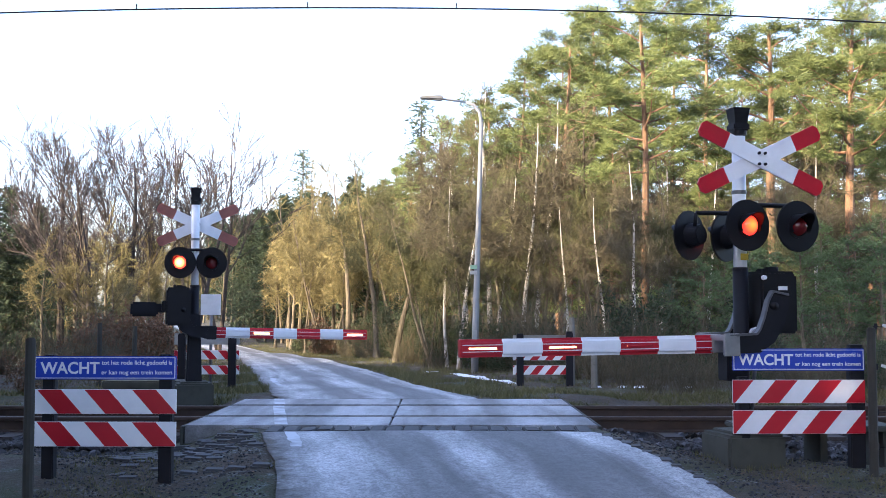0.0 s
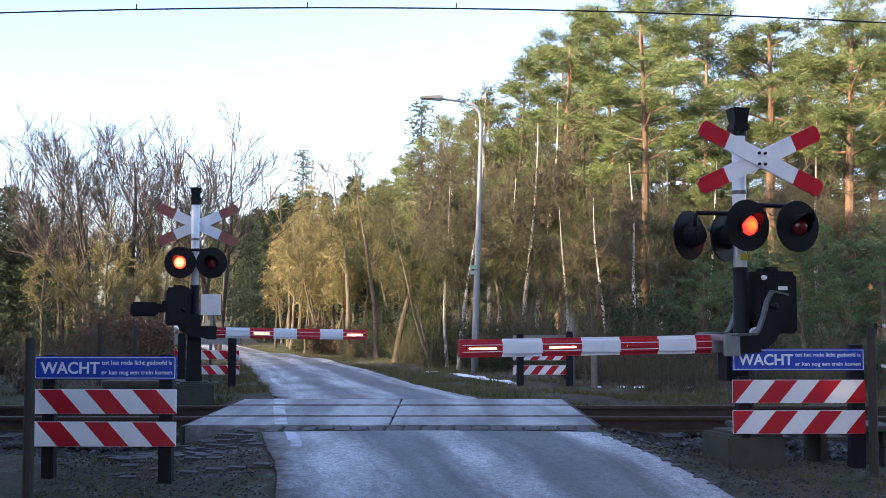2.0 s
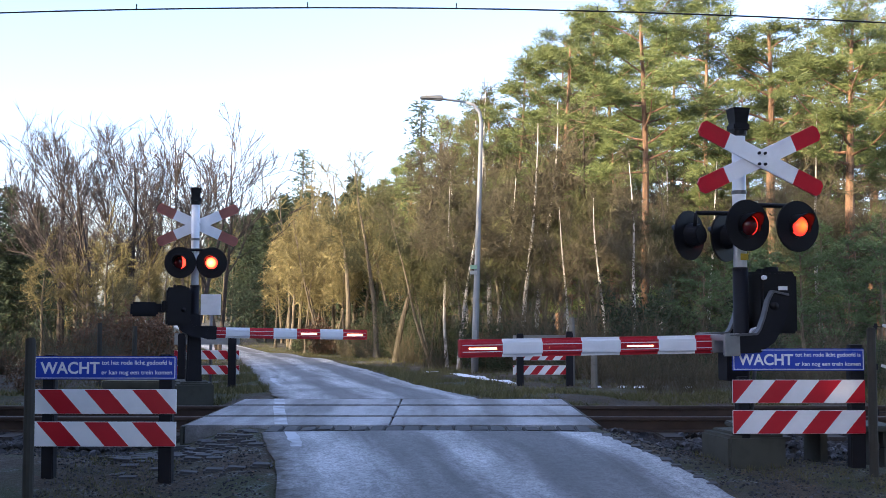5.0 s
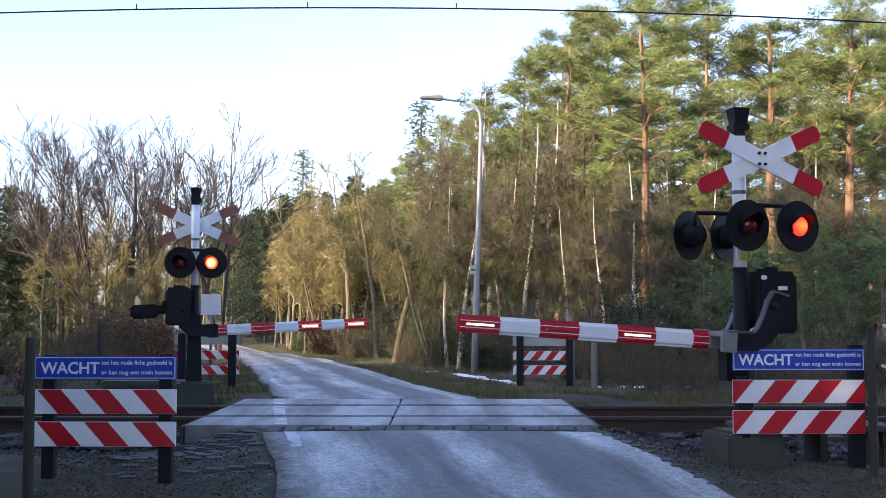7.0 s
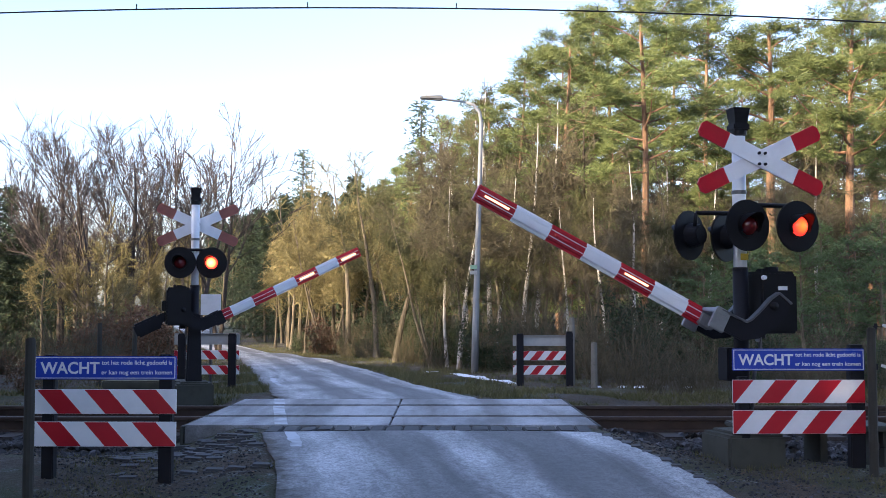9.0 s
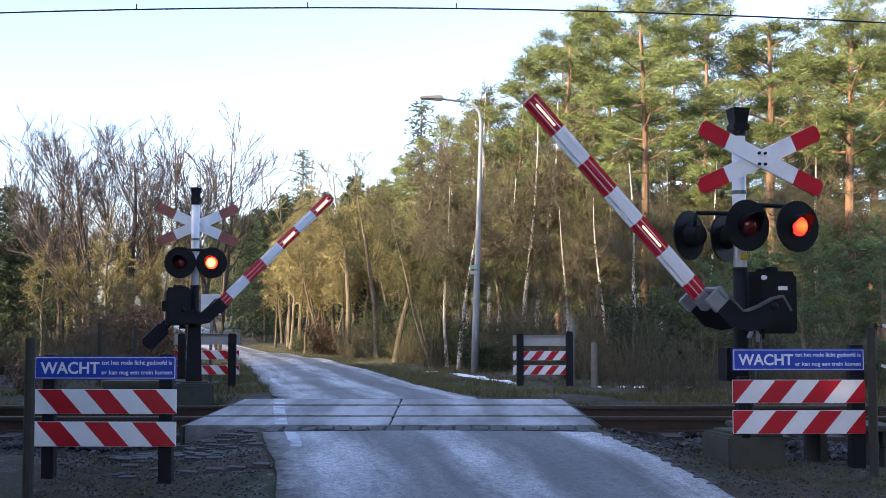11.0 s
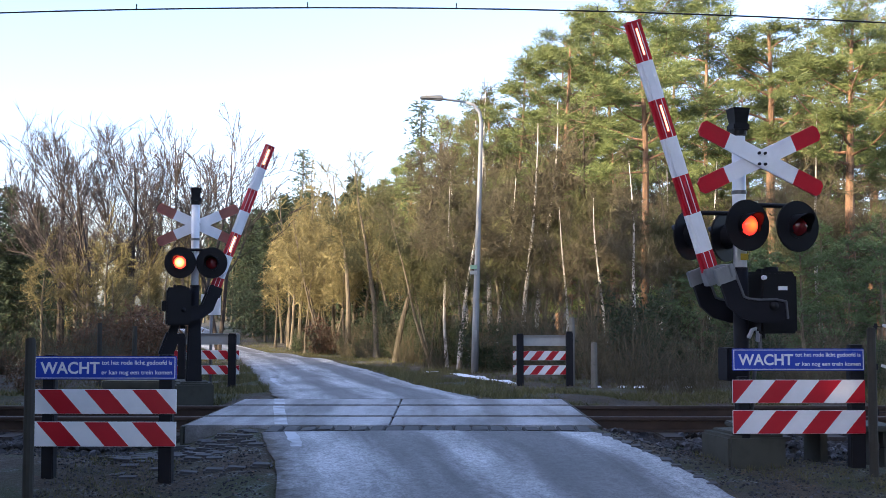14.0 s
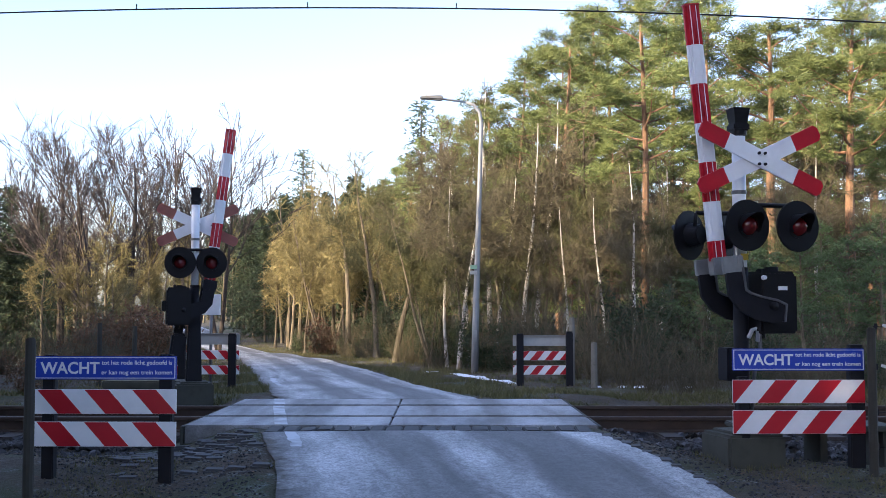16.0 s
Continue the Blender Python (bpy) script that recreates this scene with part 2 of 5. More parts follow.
def cyl_bm(r1, r2, h, at=(0, 0, 0), seg=20, m=None, bevel=0.0):
    """A cone or cylinder from z=0 to h, turned by m, moved to at."""
    bm = bmesh.new()
    bmesh.ops.create_cone(bm, cap_ends=True, segments=seg, radius1=r1, radius2=r2, depth=h)
    bmesh.ops.translate(bm, vec=(0, 0, h / 2), verts=bm.verts)
    if bevel:
        rim = [e for e in bm.edges if abs(e.verts[0].co.z - e.verts[1].co.z) < 1e-6]
        bmesh.ops.bevel(bm, geom=rim, offset=bevel, segments=2, affect="EDGES")
    if m:
        bmesh.ops.transform(bm, matrix=m, verts=bm.verts)
    bmesh.ops.translate(bm, vec=at, verts=bm.verts)
    return bm


def join_bm(*bms):
    out = bmesh.new()
    for b in bms:
        me = bpy.data.meshes.new("tmp")
        b.to_mesh(me)
        b.free()
        out.from_mesh(me)
        bpy.data.meshes.remove(me)
    return out


def prism_bm(outline, y0, y1):
    """An outline in x, z made solid from y0 to y1."""
    bm = bmesh.new()
    a = [bm.verts.new((x, y0, z)) for x, z in outline]
    b = [bm.verts.new((x, y1, z)) for x, z in outline]
    bm.faces.new(a)
    bm.faces.new(b[::-1])
    for i in range(len(a)):
        j = (i + 1) % len(a)
        bm.faces.new((a[j], a[i], b[i], b[j]))
    bmesh.ops.recalc_face_normals(bm, faces=bm.faces)
    return bm


def pipe_bm(points, r, seg=8):
    """A round bar along points."""
    bm = bmesh.new()
    pts = [Vector(p) for p in points]
    rings = []
    for i, p in enumerate(pts):
        d = (pts[min(i + 1, len(pts) - 1)] - pts[max(i - 1, 0)]).normalized()
        u = d.orthogonal().normalized() if i == 0 else (rings_u - d * rings_u.dot(d)).normalized()
        rings_u = u
        v = d.cross(u)
        rr = r[i] if isinstance(r, (list, tuple)) else r
        rings.append([bm.verts.new(p + (u * math.cos(2 * math.pi * k / seg) + v * math.sin(2 * math.pi * k / seg)) * rr) for k in range(seg)])
    for a, b in zip(rings, rings[1:]):
        for k in range(seg):
            bm.faces.new((a[k], a[(k + 1) % seg], b[(k + 1) % seg], b[k]))
    bm.faces.new(rings[0][::-1])
    bm.faces.new(rings[-1])
    return bm


def raw_mesh(name, verts, faces, materials, idx=None):
    me = bpy.data.meshes.new(name)
    me.from_pydata(verts, [], faces)
    for m in materials:
        me.materials.append(m)
    if idx is not None:
        me.polygons.foreach_set("material_index", idx)
    return me


def empty(name, m, label, category, group=""):
    ob = new(name)
    ob.empty_display_size = 0.2
    ob.matrix_basis = m
    return tagged(ob, label, category, group)


# ---- the lie of the land ----
def lerp(table, t):
    if t <= table[0][0]:
        return table[0][1]
    for (a, va), (b, vb) in zip(table, table[1:]):
        if t <= b:
            k = (t - a) / (b - a)
            k = k * k * (3 - 2 * k)
            return va + (vb - va) * k
    return table[-1][1]


LEVEL = [(7, -0.27), (11.6, -0.012), (15.4, -0.012), (21, -0.13), (25, -0.17), (34, -0.29), (47, -0.62), (60, -0.9), (75, -0.95), (100, -0.4), (125, 0.05), (160, 1.0), (260, 3.0)]
MIDDLE = [(-30, 9.0), (0, 2.1), (7.5, 0.66), (10, 0.2), (12, -0.36), (15.3, -0.9), (21, -2.02), (25, -2.88), (34, -4.79), (47, -7.47), (60, -11.2), (75, -15.5), (100, -22.3), (125, -30.0), (145, -45.0), (200, -110.0)]
HALF = [(0, 2.0), (8, 1.74), (11.5, 1.7), (15.4, 1.4), (31, 1.4), (200, 1.5)]


def smooth_table(table, t, w):
    return sum(lerp(table, t + w * k) for k in (-1, -0.5, 0, 0.5, 1)) / 5


def road_mid(y):
    return smooth_table(MIDDLE, y, 3.0 if y > 16 else 1.0) if y < 22 else sum(spline_mid(y + k) for k in (-3, -1.5, 0, 1.5, 3)) / 5


def spline_mid(y):
    for (a, va), (b, vb) in zip(MIDDLE, MIDDLE[1:]):
        if a <= y <= b:
            k = (y - a) / (b - a)
            return va + (vb - va) * k
    return MIDDLE[-1][1]


def road_level(y):
    return smooth_table(LEVEL, y, 0.5)


def ground_level(x, y):
    z = road_level(y)
    off = abs(x - road_mid(y)) - lerp(HALF, y)
    if off <= 0:
        z -= 0.03
    else:
        side = min(1.0, off / 0.8)
        z -= 0.008 + 0.072 * side
        # track bed: the trackside lies lower than the deck
        bed = max(0.0, min(1.0, (y - 10.0) / 1.2)) * max(0.0, min(1.0, (17.5 - y) / 1.5))
        z -= 0.2 * bed * min(1.0, max(0.0, off - 0.25) / 0.7)
        z += side * (0.05 * noise.noise((x * 0.8, y * 0.8, 0)) + 0.025 * noise.noise((x * 3, y * 3, 5)))
        z += min(1.0, off / 8) * 0.25 * noise.noise((x * 0.12, y * 0.12, 9))
    return z


def axis(lo, fine_lo, fine_hi, hi, step, grow):
    out, v, s = [], fine_lo, step
    while v > lo:
        s *= grow
        v -= s
        out.append(v)
    out = out[::-1]
    v = fine_lo
    while v < fine_hi:
        out.append(v)
        v += step
    s = step
    while v < hi:
        out.append(v)
        s *= grow
        v += s
    return out


def build_ground():
    xs, ys = axis(-700, -7, 7, 700, 0.16, 1.16), axis(-80, 6.5, 27, 1500, 0.16, 1.1)
    verts = [(x, y, ground_level(x, y)) for y in ys for x in xs]
    w = len(xs)
    faces = [(j * w + i, j * w + i + 1, (j + 1) * w + i + 1, (j + 1) * w + i) for j in range(len(ys) - 1) for i in range(w - 1)]
    me = raw_mesh("ground", verts, faces, [M_GROUND])
    me.polygons.foreach_set("use_smooth", [True] * len(faces))
    tagged(new("ground", me), "frosted dark woodland soil with dead grass and moss", "ground", kind="structure")


def road_strip(name, y0, y1, step, left, right, lift, material, label, cols=8, ragged=0.0):
    verts, faces = [], []
    n = max(2, int((y1 - y0) / step) + 1)
    for j in range(n):
        y = y0 + (y1 - y0) * j / (n - 1)
        c, h = road_mid(y), lerp(HALF, y)
        for i in range(cols + 1):
            u = i / cols
            x = c + left(h) + (right(h) - left(h)) * u
            if ragged and i in (0, cols):
                x += ragged * noise.noise((y * 1.7, i * 3.0, 2)) + ragged * 0.5 * noise.noise((y * 6, i, 4))
            crown = 0.015 * (1 - (2 * u - 1) ** 2)
            verts.append((x, y, road_level(y) + lift + crown))
    w = cols + 1
    faces = [(j * w + i, j * w + i + 1, (j + 1) * w + i + 1, (j + 1) * w + i) for j in range(n - 1) for i in range(cols)]
    me = raw_mesh(name, verts, faces, [material])
    me.polygons.foreach_set("use_smooth", [True] * len(faces))
    uv = me.uv_layers.new(name="lane")
    for lp in me.loops:
        uv.data[lp.index].uv = ((lp.vertex_index % w) / cols, verts[lp.vertex_index][1])
    return me


def build_road():
    for y0, y1, st in ((-30, 11.27, 0.25), (15.34, 200, 0.5)):
        me = road_strip("road", y0, y1, st, lambda h: -h, lambda h: h, 0.0, M_ROAD, "", 16, 0.06)
        tagged(new("road", me), "narrow grey asphalt forest road with frost streaks", "road", kind="structure")
    # broken edge line on the left, worn thin
    marks = new("edge_line")
    tagged(marks, "worn broken white edge line on the asphalt", "road marking", kind="structure")
    for y0, y1 in ((10.35, 11.26), (19.6, 22.6)):
        me = road_strip("dash", y0, y1, 0.07, lambda h: -h + 0.23, lambda h: -h + 0.34, 0.007, M_LINE, "", 1, 0.055)
        link_mesh("dash", me, marks)
    for y0, y1, x0, x1 in ((11.8, 12.67, -1.72, -1.86), (12.93, 14.16, -1.9, -2.1), (14.42, 15.3, -2.12, -2.26)):
        me = raw_mesh("dash", [(x0 - 0.07, y0, 0.004), (x0 + 0.07, y0, 0.004), (x1 + 0.07, y1, 0.004), (x1 - 0.07, y1, 0.004)], [(0, 1, 2, 3)], [M_LINE])
        link_mesh("dash", me, marks)


DECK_X = (-2.75, -0.57, 1.65)


def build_crossing():
    deck = new("crossing_deck")
    tagged(deck, "frosted concrete level crossing deck between the rails", "crossing deck", kind="structure")
    for y0, y1 in ((11.78, 12.69), (12.91, 14.18), (14.40, 15.32)):
        for x0, x1 in zip(DECK_X, DECK_X[1:]):
            part("panel", box_bm(x1 - x0 - 0.02, y1 - y0, 0.2, ((x0 + x1) / 2, (y0 + y1) / 2, -0.1), 0.008), M_SLAB, deck)
    for x0, x1 in ((-2.79, -2.755), (1.655, 1.69)):
        part("end_beam", box_bm(x1 - x0, 3.54, 0.22, ((x0 + x1) / 2, 13.55, -0.125), 0.004), M_CONC, deck)
    track = new("railway_track")
    tagged(track, "single railway track with rusty brown rails on sleepers", "railway track", kind="structure")
    prof = [(-0.07, -0.172), (0.07, -0.172), (0.07, -0.16), (0.012, -0.145), (0.01, -0.05), (0.036, -0.04), (0.036, -0.006), (0.028, 0.0), (-0.028, 0.0), (-0.036, -0.006), (-0.036, -0.04), (-0.01, -0.05), (-0.012, -0.145), (-0.07, -0.16)]
    for yc in (12.8, 14.29):
        bm = prism_bm(prof, -260, 260)
        bmesh.ops.transform(bm, matrix=Matrix.Translation((0, yc, -0.008)) @ Matrix.Rotation(radians(90), 4, "Z"), verts=bm.verts)
        part("rail", bm, M_RAIL, track)
    sl = box_bm(0.24, 2.6, 0.16, bevel=0.02)
    first = part("sleeper", sl, M_SLEEPER, track)
    first.location = (1.95, 13.55, -0.262)
    for k in range(1, 60):
        for x in (1.95 + 0.6 * k, -3.05 - 0.6 * (k - 1)):
            o = link_mesh("sleeper", first.data, track)
            o.location = (x, 13.55 + random.uniform(-0.02, 0.02), -0.262)
            o.rotation_euler = (0, 0, random.uniform(-0.01, 0.01))
    # setts
    row = new("sett_row")
    tagged(row, "row of grey stone setts along the crossing deck", "paving setts", kind="structure")
    shape = [box_bm(0.162 + dx * 0.6, 0.47, 0.1, bevel=0.012) for dx in (0, -0.02, 0.01)]
    mes = [part("sett", b, M_SETT, row).data for b in shape]
    for o in list(row.children):
        bpy.data.objects.remove(o)
    x = -1.75
    while x < 1.6:
        o = link_mesh("sett", random.choice(mes), row)
        o.location = (x, 11.52 + random.uniform(-0.008, 0.008), -0.056 + random.uniform(-0.006, 0.006))
        o.rotation_euler = (random.uniform(-0.03, 0.03), random.uniform(-0.03, 0.03), random.uniform(-0.03, 0.03))
        x += 0.178
    old = new("sett_pavement")
    tagged(old, "old uneven patch of stone setts with soil between", "paving setts", kind="structure")
    bm = box_bm(0.19, 0.13, 0.1, bevel=0.022)
    m0 = part("sett", bm, M_SETT, old)
    k = 0
    for j in range(15):
        for i in range(9):
            x, y = -3.1 + i * 0.205 + (0.1 if j % 2 else 0), 9.45 + j * 0.15
            if j < 7 and random.random() < 0.75 - 0.08 * j:
                continue
            if x > road_mid(y) - lerp(HALF, y) - 0.1 or random.random() < 0.08:
                continue
            o = m0 if k == 0 else link_mesh("sett", m0.data, old)
            k += 1
            o.location = (x + random.uniform(-0.02, 0.02), y, ground_level(x, y) - 0.03 + random.uniform(-0.012, 0.012))
            o.rotation_euler = (random.uniform(-0.1, 0.1), random.uniform(-0.1, 0.1), random.uniform(-0.12, 0.12))
    edge = new("sett_edging")
    tagged(edge, "curved line of pale stone setts edging the asphalt", "paving setts", kind="structure")
    for k in range(12):
        y = 11.25 - k * 0.21
        x = road_mid(y) + lerp(HALF, y) + 0.02
        o = link_mesh("sett", m0.data, edge)
        o.location = (x + random.uniform(-0.02, 0.02), y, road_level(y) - 0.045 + random.uniform(-0.01, 0.008))
        o.rotation_euler = (random.uniform(-0.08, 0.08), random.uniform(-0.08, 0.08), 1.57 - 0.15 + random.uniform(-0.1, 0.1))
    # ballast
    verts, faces = [], []
    base = [(-1, -1, -0.6), (1, -0.8, -0.5), (0.9, 1, -0.6), (-0.8, 0.9, -0.5), (-0.7, -0.6, 0.6), (0.6, -0.7, 0.5), (0.8, 0.5, 0.7), (-0.5, 0.7, 0.6)]
    fs = [(3, 2, 1, 0), (4, 5, 6, 7), (0, 1, 5, 4), (1, 2, 6, 5), (2, 3, 7, 6), (3, 0, 4, 7)]
    n = 0
    while n < 11000:
        x = random.uniform(-9, 9) if n < 8500 else random.uniform(-30, 30)
        y = random.choice((random.uniform(11.0, 12.4), random.uniform(11.0, 12.4), random.uniform(12.4, 14.8), random.uniform(14.8, 16.2)))
        if -2.95 < x < 1.85 or (x < -1.5 and x > -3.2 and y < 11.8):
            continue
        n += 1
        h = ground_level(x, y) + (0.05 if 11.6 < y < 15.5 else 0.0)
        h = max(h, -0.24 - 0.1 * max(0.0, 11.9 - y))
        rot = Euler((random.uniform(-0.6, 0.6), random.uniform(-0.6, 0.6), random.uniform(0, 6.3))).to_matrix()
        s = random.uniform(0.016, 0.038)
        o = len(verts)
        for p in base:
            q = rot @ Vector((p[0] * s * 1.25, p[1] * s, p[2] * s)) * 1.0
            verts.append((x + q.x, y + q.y, h + q.z))
        faces += [tuple(o + i for i in f) for f in fs]
    for _ in range(4500):
        y = random.uniform(7.3, 11.4)
        sd = random.choice((-1, 1))
        x = road_mid(y) + sd * (lerp(HALF, y) + random.uniform(0.1, 1.9))
        h, s = ground_level(x, y) + 0.004, random.uniform(0.004, 0.012)
        if abs(x - road_mid(y)) < lerp(HALF, y):
            h = road_level(y) + 0.01
        a = random.uniform(0, 6.3)
        o = len(verts)
        for p in base:
            verts.append((x + (p[0] * math.cos(a) - p[1] * math.sin(a)) * s, y + (p[0] * math.sin(a) + p[1] * math.cos(a)) * s, h + p[2] * s))
        faces += [tuple(o + i for i in f) for f in fs]
    tagged(new("ballast", raw_mesh("ballast", verts, faces, [M_STONE])), "grey crushed stone ballast along the rails", "ballast", kind="stuff")


# ---- crossing signals ----
LIT = {"left": [], "right": [], "steady": [], "gate_left": [], "gate_right": []}      # lamps by their beat; each turns its lit side to the front


def rod(name, points, r, material, parent, label="", seg=10):
    return part(name, pipe_bm(points, r, seg), material, parent, label, True)


def lens_ball(parent, at, r, on_material):
    """A ball of glass: lit half towards -y, dark half behind; the front cap shows."""
    bm = bmesh.new()
    bmesh.ops.create_uvsphere(bm, u_segments=24, v_segments=14, radius=r)
    for f in bm.faces:
        f.material_index = 0 if f.calc_center_median().y < 0 else 1
    ob = part("lens", bm, [on_material, M_LENS_OFF], parent, "round red signal glass", True)
    ob.location = at
    return ob


def signal_disc(parent, x, y, z, yaw, on_material, tilt=0.0):
    """Round black backing board with hooded lamp; faces its own -y."""
    bm = cyl_bm(0.234, 0.234, 0.02, seg=40, m=Matrix.Rotation(radians(90), 4, "X"), bevel=0.006)
    can = cyl_bm(0.12, 0.09, 0.13, seg=24, m=Matrix.Rotation(radians(-90), 4, "X"), bevel=0.01)
    rim = cyl_bm(0.112, 0.112, 0.015, at=(0, -0.02, 0), seg=32, m=Matrix.Rotation(radians(90), 4, "X"))
    disc = part("lamp_board", join_bm(bm, can, rim), M_BLACK, parent, "round black backing board", False)
    disc.matrix_basis = pose(x, y, z, tilt, 0, yaw)
    # hood: upper part of a tube
    hb = bmesh.new()
    n, r = 22, 0.108
    for rr, flip in ((r, False), (r - 0.006, True)):
        rows = []
        for k in range(n + 1):
            a = radians(-32 + 244 * k / n)
            length = 0.05 + 0.12 * max(0.0, math.sin(a))
            rows.append((hb.verts.new((rr * math.cos(a), -0.02, rr * math.sin(a))), hb.verts.new((rr * math.cos(a), -0.02 - length, rr * math.sin(a)))))
        for a, b in zip(rows, rows[1:]):
            f = (a[0], b[0], b[1], a[1])
            hb.faces.new(f[::-1] if flip else f)
    part("visor", hb, M_BLACK, disc, "", True)
    ball = lens_ball(disc, (0, 0.005, 0), 0.1, on_material)
    return disc, ball


def cross_board(parent, centre, ang, y, back=False, length=1.32, width=0.152):
    """One arm of the cross: white middle with red ends, flattened points."""
    h, c = length / 2, 0.035
    out = [(-h, -width / 2 + c), (-h + c, -width / 2), (h - c, -width / 2), (h, -width / 2 + c), (h, width / 2 - c), (h - c, width / 2), (-h + c, width / 2), (-h, width / 2 - c)]
    bm = prism_bm(out, -0.012, 0.012)
    for s in (-0.3, 0.3):
        bmesh.ops.bisect_plane(bm, geom=bm.verts[:] + bm.edges[:] + bm.faces[:], plane_co=(s * length * 0.94, 0, 0), plane_no=(1, 0, 0))
    for f in bm.faces:
        if abs(f.calc_center_median().x) > 0.281 * length:
            f.material_index = 1 if f.normal.y < 0.5 else 2
    ob = part("cross_board", bm, [M_WHITE, M_RED, M_BACKRED], parent, "white board with red ends")
    ob.matrix_basis = pose(centre[0], y, centre[1], 0, ang, 0)
    return ob


SEG = 0.362


def build_boom(parent, pivot, root_dx, drop, on_material, weight, sign=1):
    """The gate arm, level, pointing to -x; its space has the pivot as origin."""
    boom = part("boom", pipe_bm([(-root_dx + 0.05, 0, -drop), (-root_dx - SEG * 6.5, 0, -drop)], 0.03, 10), M_ALU, parent, "red and white striped barrier arm with lamps", True)
    boom.location = pivot
    # a tall rounded profile; seven stripes from the root to the tip
    lens = [SEG * 0.5] + [SEG] * 6
    x = -root_dx
    lamps = []
    for i, ln in enumerate(lens):
        w = 0.078 + 0.004 * (6 - i) / 6
        bm = box_bm(ln, 0.085, w * 2, bevel=0.0)
        long_edges = [e for e in bm.edges if abs(e.verts[0].co.x - e.verts[1].co.x) > 0.1]
        bmesh.ops.bevel(bm, geom=long_edges, offset=0.03, segments=3, affect="EDGES")
        red = i % 2 == 0
        o = part("stripe", bm, M_RED if red else M_WHITE, boom, "red stripe" if red else "white stripe", True)
        for p in o.data.polygons:
            p.use_smooth = False
        o.location = (x - ln / 2, 0, -drop)
        # two pressed ribs along the face
        for dz in (-0.03, 0.028):
            for sy in (-1, 1):
                rb = box_bm(ln - 0.004, 0.006, 0.007, (x - ln / 2, sy * 0.044, -drop + dz), 0.002)
                part("rib", rb, M_WHITE, boom)
        if red and i > 0:
            lamps.append((x - ln / 2, i))
        x -= ln
    part("end_cap", box_bm(0.02, 0.087, 0.156, (x - 0.01, 0, -drop), 0.008), M_RED, boom)
    # lamps: a tube in a shallow holder, lit on one side
    for lx, i in lamps:
        ln = SEG * 0.68
        bm = bmesh.new()
        bmesh.ops.create_cone(bm, cap_ends=True, segments=16, radius1=0.0125 if sign > 0 else 0.016, radius2=0.0125 if sign > 0 else 0.016, depth=ln)
        bmesh.ops.transform(bm, matrix=Matrix.Rotation(radians(90), 4, "Y"), verts=bm.verts)
        for f in bm.faces:
            f.material_index = 0 if f.calc_center_median().y * sign < 0.0 else 1
        t = part("gate_lamp", bm, [on_material, M_RED], boom, "red strip lamp", True)
        t.location = (lx, -sign * 0.044, -drop - 0.002)
        part("lamp_holder", box_bm(ln + 0.03, 0.01, 0.034, (lx, -sign * 0.0475, -drop - 0.002), 0.004), M_RED, boom)
        LIT[{6: "steady", 4: "gate_left" if sign > 0 else "gate_right", 2: "gate_right" if sign > 0 else "gate_left"}[i]].append((t, "x"))
    # yoke: two bent arms from the pivot, joined by a head at the root
    def arm(y0):
        mid = [(0.075, 0.115), (0.055, 0.02), (0.005, -drop * 0.42), (-0.065, -drop * 0.78), (-0.15, -drop * 0.97), (-root_dx + 0.03, -drop)]
        wid = [0.075, 0.105, 0.105, 0.092, 0.085, 0.08]
        lft, rgt = [], []
        for k, (mx, mz) in enumerate(mid):
            a, c = mid[max(k - 1, 0)], mid[min(k + 1, len(mid) - 1)]
            d = Vector((c[0] - a[0], c[1] - a[1])).normalized()
            lft.append((mx - d.y * wid[k], mz + d.x * wid[k]))
            rgt.append((mx + d.y * wid[k], mz - d.x * wid[k]))
        pts = lft + rgt[::-1]
        b = prism_bm(pts, y0 - 0.02, y0 + 0.02)
        part("yoke_arm", b, M_DARK, boom, "dark steel barrier yoke arm")
        for (ax, az), (ex, ez) in zip([lft[0]] + rgt, rgt):
            run = math.hypot(ex - ax, ez - az)
            fl = box_bm(run + 0.012, 0.075, 0.02, ((ax + ex) / 2, y0, (az + ez) / 2), 0.004, Matrix.Rotation(-math.atan2(ez - az, ex - ax), 4, "Y"))
            part("yoke_flange", fl, M_DARK if weight else M_FLANGE, boom, "grey worn steel flange")
    arm(-0.27)
    arm(0.27)
    part("yoke_head", join_bm(box_bm(0.12, 0.62, 0.05, (-root_dx + 0.03, 0, -drop + 0.06), 0.008), box_bm(0.15, 0.05, 0.2, (-root_dx + 0.05, -0.27, -drop), 0.008),
                              box_bm(0.15, 0.05, 0.2, (-root_dx + 0.05, 0.27, -drop), 0.008), box_bm(0.16, 0.12, 0.15, (-root_dx + 0.05, 0, -drop), 0.01)), M_DARK if weight else M_ALU, boom, "cast metal arm holder")
    rod("axle", [(0, -0.33, 0), (0, 0.33, 0)], 0.035, M_BLACK, boom)
    if weight:
        part("counterweight", join_bm(box_bm(0.36, 0.09, 0.13, (0.27, 0, 0.02), 0.01), box_bm(0.40, 0.34, 0.21, (0.56, 0, 0.0), 0.03)), M_DARK, boom, "dark counterweight on its lever")
    return boom


